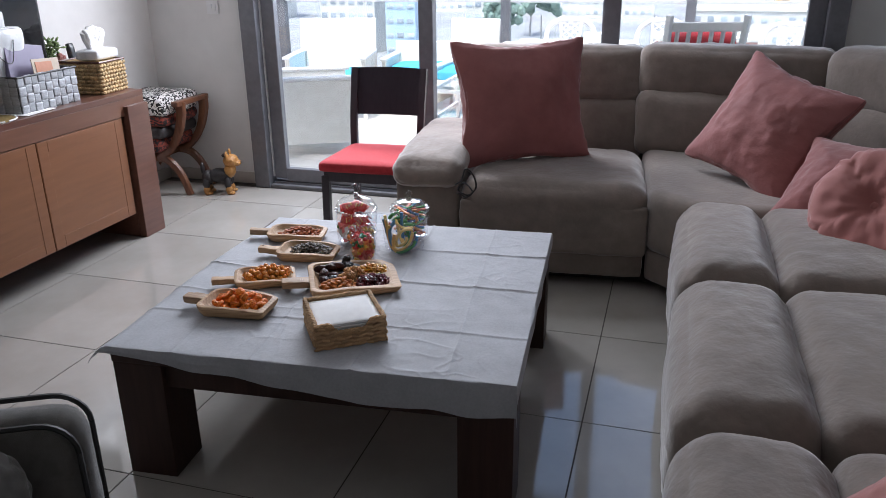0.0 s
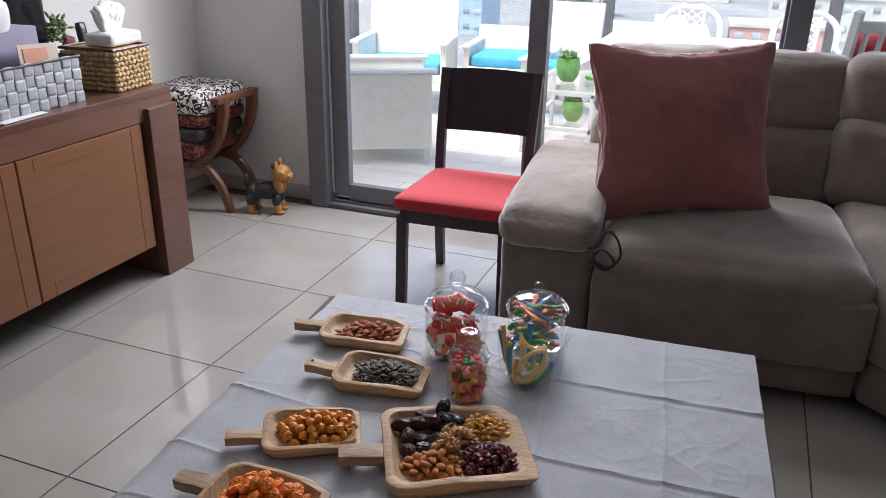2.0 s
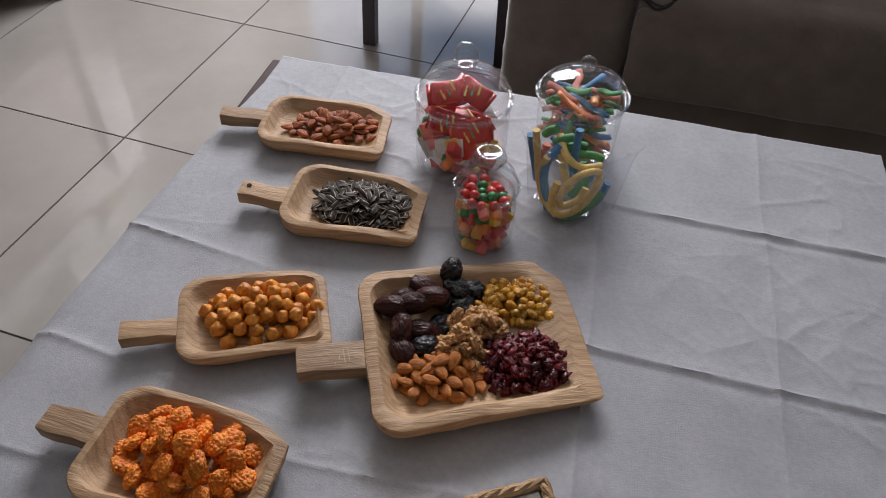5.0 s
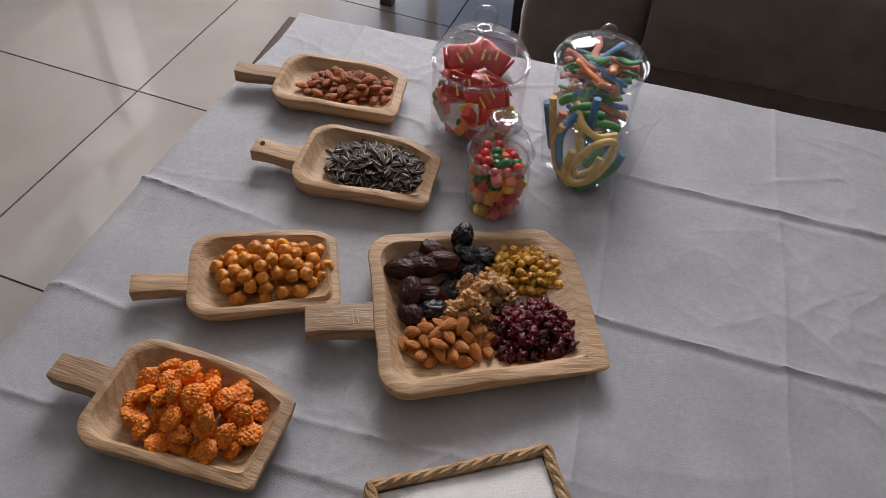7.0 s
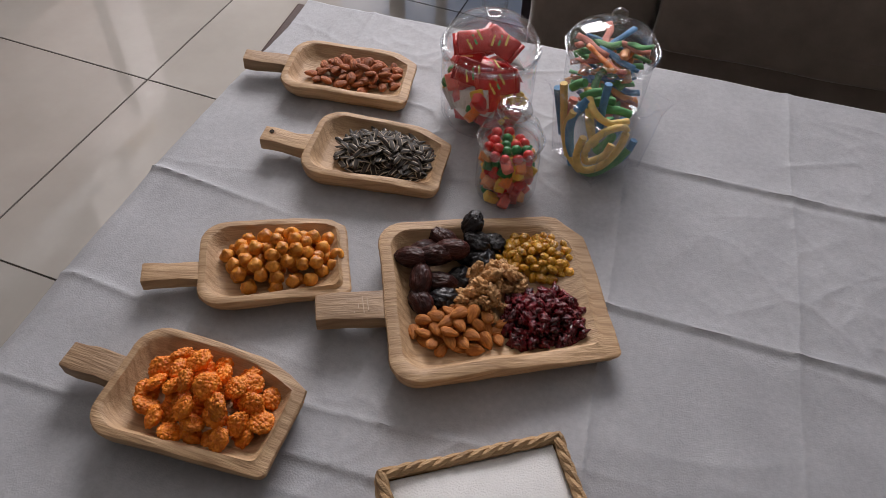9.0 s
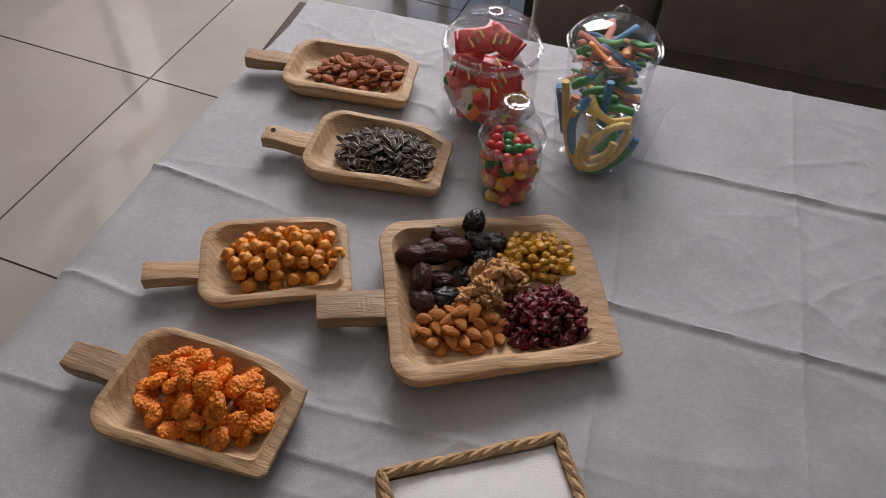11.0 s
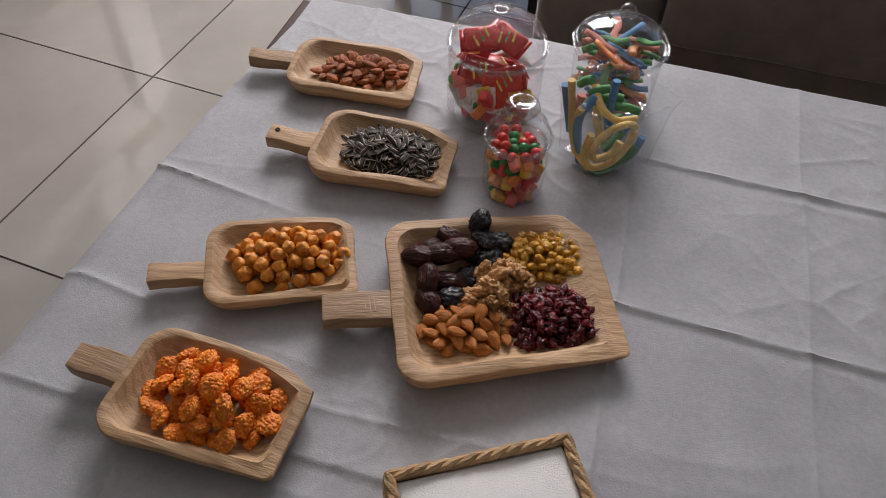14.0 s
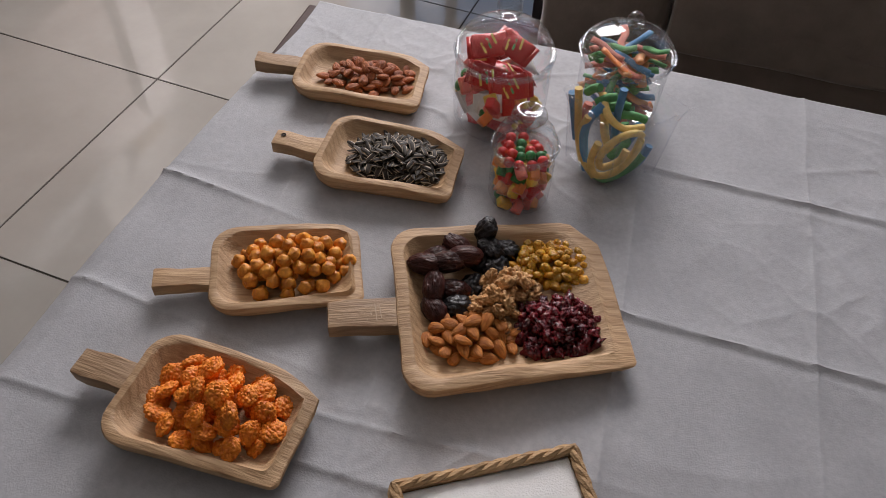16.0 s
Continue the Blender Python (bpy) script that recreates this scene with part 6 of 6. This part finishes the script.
def plastic_chair(m):
    c = thing("plastic_chair", "white plastic garden chair with a lattice back", "chair", m, group="white plastic chairs on the balcony")
    part("seat", cushion(bmesh.new(), (0, 0, 0.42), (0.46, 0.44, 0.03), 0.012, 6, (0, 0, 0), 0, 1), M_WHITEPL, c, smooth=True)
    part("back_hoop", sweep(bmesh.new(), spline([(-0.225, 0.20, 0.42), (-0.235, 0.25, 0.62), (-0.22, 0.29, 0.79), (-0.12, 0.31, 0.875), (0, 0.315, 0.885), (0.12, 0.31, 0.875), (0.22, 0.29, 0.79), (0.235, 0.25, 0.62), (0.225, 0.20, 0.42)], 36), 0.024, 8, 0.6, up=(0, 1, 0)), M_WHITEPL, c, smooth=True)
    for sx in (-1, 1):
        part("back_bar", sweep(bmesh.new(), [(sx * 0.07, 0.21, 0.43), (sx * 0.085, 0.26, 0.65), (sx * 0.10, 0.305, 0.865)], 0.014, 6), M_WHITEPL, c)
        part("arm", sweep(bmesh.new(), spline([(sx * 0.235, 0.24, 0.64), (sx * 0.265, 0.05, 0.645), (sx * 0.26, -0.18, 0.62), (sx * 0.24, -0.21, 0.42)], 16), 0.022, 6, 0.6), M_WHITEPL, c, smooth=True)
        for sy in (-1, 1):
            part("leg", sweep(bmesh.new(), [(sx * 0.20, sy * 0.19, 0.42), (sx * 0.24, sy * 0.23, 0.0)], 0.022, 6), M_WHITEPL, c)
    for k in range(6):
        for s in (-1, 1):
            z0 = 0.50 + k * 0.06
            part("lattice", sweep(bmesh.new(), [(-0.08 * s, 0.235 + (z0 - 0.5) * 0.20, z0), (0.08 * s, 0.255 + (z0 - 0.5) * 0.20, z0 + 0.12)], 0.007, 5), M_WHITEPL, c)
    return c


pc = plastic_chair(pose(-0.80, 7.95, DZ, 0, 0, 4))
copy_thing(pc, pose(0.02, 7.95, DZ, 0, 0, -6))
copy_thing(pc, pose(1.05, 7.75, DZ, 0, 0, -20))
gt = thing("garden_table", "white plastic garden table on the balcony", "table", pose(-0.75, 7.40, DZ))
part("tabletop", boxed((0, 0, 0.70), (1.25, 0.70, 0.035), 0.012), M_WHITEPL, gt)
for sx in (-1, 1):
    for sy in (-1, 1):
        part("leg", boxed((sx * 0.55, sy * 0.29, 0.34), (0.06, 0.06, 0.68), 0.01), M_WHITEPL, gt)
rk = thing("wooden_chair", "white painted wooden chair with a slatted back and red cushion", "chair", pose(0.275, 6.22, DZ, 0, 0, 14))
for sx in (-1, 1):
    part("back_post", sweep(bmesh.new(), [(sx * 0.24, -0.22, 0.0), (sx * 0.24, -0.24, 0.42), (sx * 0.25, -0.42, 1.11)], 0.026, 4), M_WHITEWOOD, rk)
    part("front_leg", boxed((sx * 0.24, 0.22, 0.21), (0.045, 0.045, 0.42), 0.004), M_WHITEWOOD, rk)
part("top_rail", boxed((0, -0.398, 1.035), (0.46, 0.028, 0.06), 0.01), M_WHITEWOOD, rk)
part("low_rail", boxed((0, -0.265, 0.53), (0.46, 0.028, 0.05), 0.008), M_WHITEWOOD, rk)
for k in range(6):
    part("slat", sweep(bmesh.new(), [(-0.185 + k * 0.074, -0.268, 0.54), (-0.185 + k * 0.074, -0.392, 1.01)], 0.015, 4, 0.5), M_WHITEWOOD, rk)
part("seat", boxed((0, 0, 0.42), (0.52, 0.48, 0.03), 0.008), M_WHITEWOOD, rk)
cu = tagged(part("chair_cushion", cushion(bmesh.new(), (0, 0, 0), (0.46, 0.10, 0.46), 0.045, 10, (0, 0.02, 0), 0.006, 4, pose(0, 0, 0, 15, 0, 0)), M_RED, None, smooth=True, m=pose(0.275, 6.22, DZ, 0, 0, 14) @ pose(0, -0.245, 0.77)), "red cushion against the slatted chair back", "cushion")

# ---- the town below ----
gd = part("ground", boxed((0, 900, -24.5), (3000, 2400, 1.0)), M_CONC)
tagged(gd, "pale built-up ground of the town far below", "ground", kind="structure")
pane = proto("window", lambda b: box(b, (0, 0, 0), (1.0, 0.5, 1.0)), M_HAZEPANE)


def house(x, y, w, d, h, material, label, cols, rows, ang=0.0, zb=-24.0, win=(1.6, 1.5)):
    x, y, w, d, h, cols = x * 2.9, y * 2.9, w * 1.7, d * 1.5, h * 1.15, cols + cols // 2
    b = thing("apartment_building" if rows > 3 else "low_building", label, "building", pose(x, y, zb, 0, 0, ang), group="buildings of the town")
    part("wall", boxed((0, 0, h / 2), (w, d, h), 0.1, 1), material, b)
    part("roof", boxed((0, 0, h + 0.4), (w + 0.8, d + 0.8, 0.8), 0.1, 1), M_FACADE, b)
    part("roof_hut", boxed((w * 0.2, 0, h + 1.8), (w * 0.25, d * 0.3, 2.4), 0.1, 1), M_FACADE, b)
    for i in range(cols):
        for k in range(rows):
            shared("window", pane, b, Matrix.LocRotScale(((i + 0.5) / cols * w - w / 2, -d / 2 - 0.05, (k + 0.6) / rows * h), None, (win[0], 0.5, win[1])))
    return b


rb = random.Random(21)
house(-46, 62, 13, 12, 26, M_FACADE, "tall pale apartment building with rows of windows", 5, 8, -8)
house(-30, 74, 10, 10, 23, M_FACADE, "tall pale apartment building with small windows", 4, 7, -6)
house(-23.5, 70, 5, 8, 19, M_FACADEB, "blue glazed stair tower beside a pale building", 2, 6, -6, win=(1.8, 1.2))
house(-18, 78, 6, 10, 21, M_FACADE, "pale apartment building with balconies", 3, 7, 0)
house(-10, 120, 22, 14, 14, M_FACADE, "long pale building with a flat roof", 8, 4, 4)
house(9, 84, 26, 18, 9, M_FACADE, "long low white building with a flat roof", 9, 2, -3)
house(2, 62, 12, 8, 7, M_HAZEFACADER, "low building with a red front", 4, 2, 3)
house(-7, 58, 14, 12, 6, M_FACADE, "low white industrial building", 5, 1, 5)
house(16, 112, 14, 10, 15, M_FACADEY, "yellow-fronted building with a dark window band", 5, 3, 0, win=(2.4, 1.2))
house(30, 92, 14, 12, 16, M_FACADE, "pale office building with dark windows", 6, 4, -10)
house(26, 64, 5, 6, 13, M_FACADEB, "narrow blue-fronted building among trees", 2, 4, -12)
house(40, 120, 20, 14, 19, M_FACADE, "pale apartment building further off", 6, 6, -10)
house(-36, 130, 20, 14, 22, M_FACADE, "pale apartment building further off", 6, 6, 10)
house(-62, 110, 20, 14, 26, M_FACADE, "pale apartment tower further off", 6, 8, 14)
house(4, 170, 40, 16, 18, M_FACADE, "long pale apartment block on the skyline", 10, 5, 0)
house(60, 170, 34, 16, 22, M_FACADE, "long pale apartment block on the skyline", 8, 6, -10)
fl = proto("leaf_clump", lambda b: blob(b, (0, 0, 0), (0.8, 0.8, 0.6), 1, 0.5, 2, 1), M_HAZELEAF)
for x, y, s in ((-14, 66, 1.0), (-11.5, 70, 1.2), (-16, 90, 1.4), (22, 72, 1.0), (31, 70, 1.3), (12, 66, 0.8)):
    x, y, s = x * 2.9, y * 2.9, s * 1.5
    t = thing("tree", "street tree among the buildings, its green paled as haze", "tree", pose(x, y, -24), group="trees of the town")
    # Trunk takes the pale ground colour, so haze is in its tone.
    part("trunk", sweep(bmesh.new(), [(0, 0, 0), (0.2, 0, 3 * s), (0.1, 0.1, 6 * s)], lambda q: 0.4 - 0.25 * q, 7), M_CONC, t)
    bm = bmesh.new()
    for k in range(70):
        a, e, r = rb.uniform(0, 6.28), rb.uniform(-0.6, 1.4), rb.uniform(1.2, 3.2) * s
        blob(bm, (r * math.cos(a) * math.cos(e), r * math.sin(a) * math.cos(e), 8 * s + r * math.sin(e)), (rb.uniform(0.5, 0.9) * s,) * 3, 1, 0.5, 2, k)
    part("crown", bm, M_HAZELEAF, t)

# ---- floor tiles and balcony planks ----
fl0 = part("floor", boxed(((X0 + X1) / 2, (Y0 + YW) / 2 + 0.02, -0.062), (X1 - X0, YW - Y0 + 0.24, 0.12)), M_GROUT)
tagged(fl0, "large glossy cream porcelain floor tiles", "floor", kind="structure")
tile_me = proto("tile", lambda b: box(b, (0, 0, -0.004), (TILE - 0.005, TILE - 0.005, 0.008)), M_TILE)
tile_me.polygons.foreach_set("use_smooth", [False] * len(tile_me.polygons))
for i in range(-5, 6):
    for j in range(-8, 8):
        xa, xb, ya, yb = max(i * TILE, X0), min((i + 1) * TILE, X1), max(j * TILE, Y0), min((j + 1) * TILE, YW - 0.09)
        if xb - xa < 0.02 or yb - ya < 0.02:
            continue
        if xb - xa > TILE - 0.001 and yb - ya > TILE - 0.001:
            shared("tile", tile_me, fl0, pose((xa + xb) / 2, (ya + yb) / 2, 0))
        else:
            part("tile", boxed((0, 0, -0.004), (xb - xa - 0.005, yb - ya - 0.005, 0.008)), M_TILE, fl0, m=pose((xa + xb) / 2, (ya + yb) / 2, 0))
plank = proto("plank", lambda b: box(b, (0, 0, 0), (1.196, 0.196, 0.010), 0.001, 1), M_DECK)
plank.polygons.foreach_set("use_smooth", [False] * len(plank.polygons))
for j in range(19):
    for i in range(6):
        shared("plank", plank, deck, pose(-4.0 + i * 1.2 + (0.4 * (j % 3)) - 0.4, 5.22 + j * 0.2, -0.020))
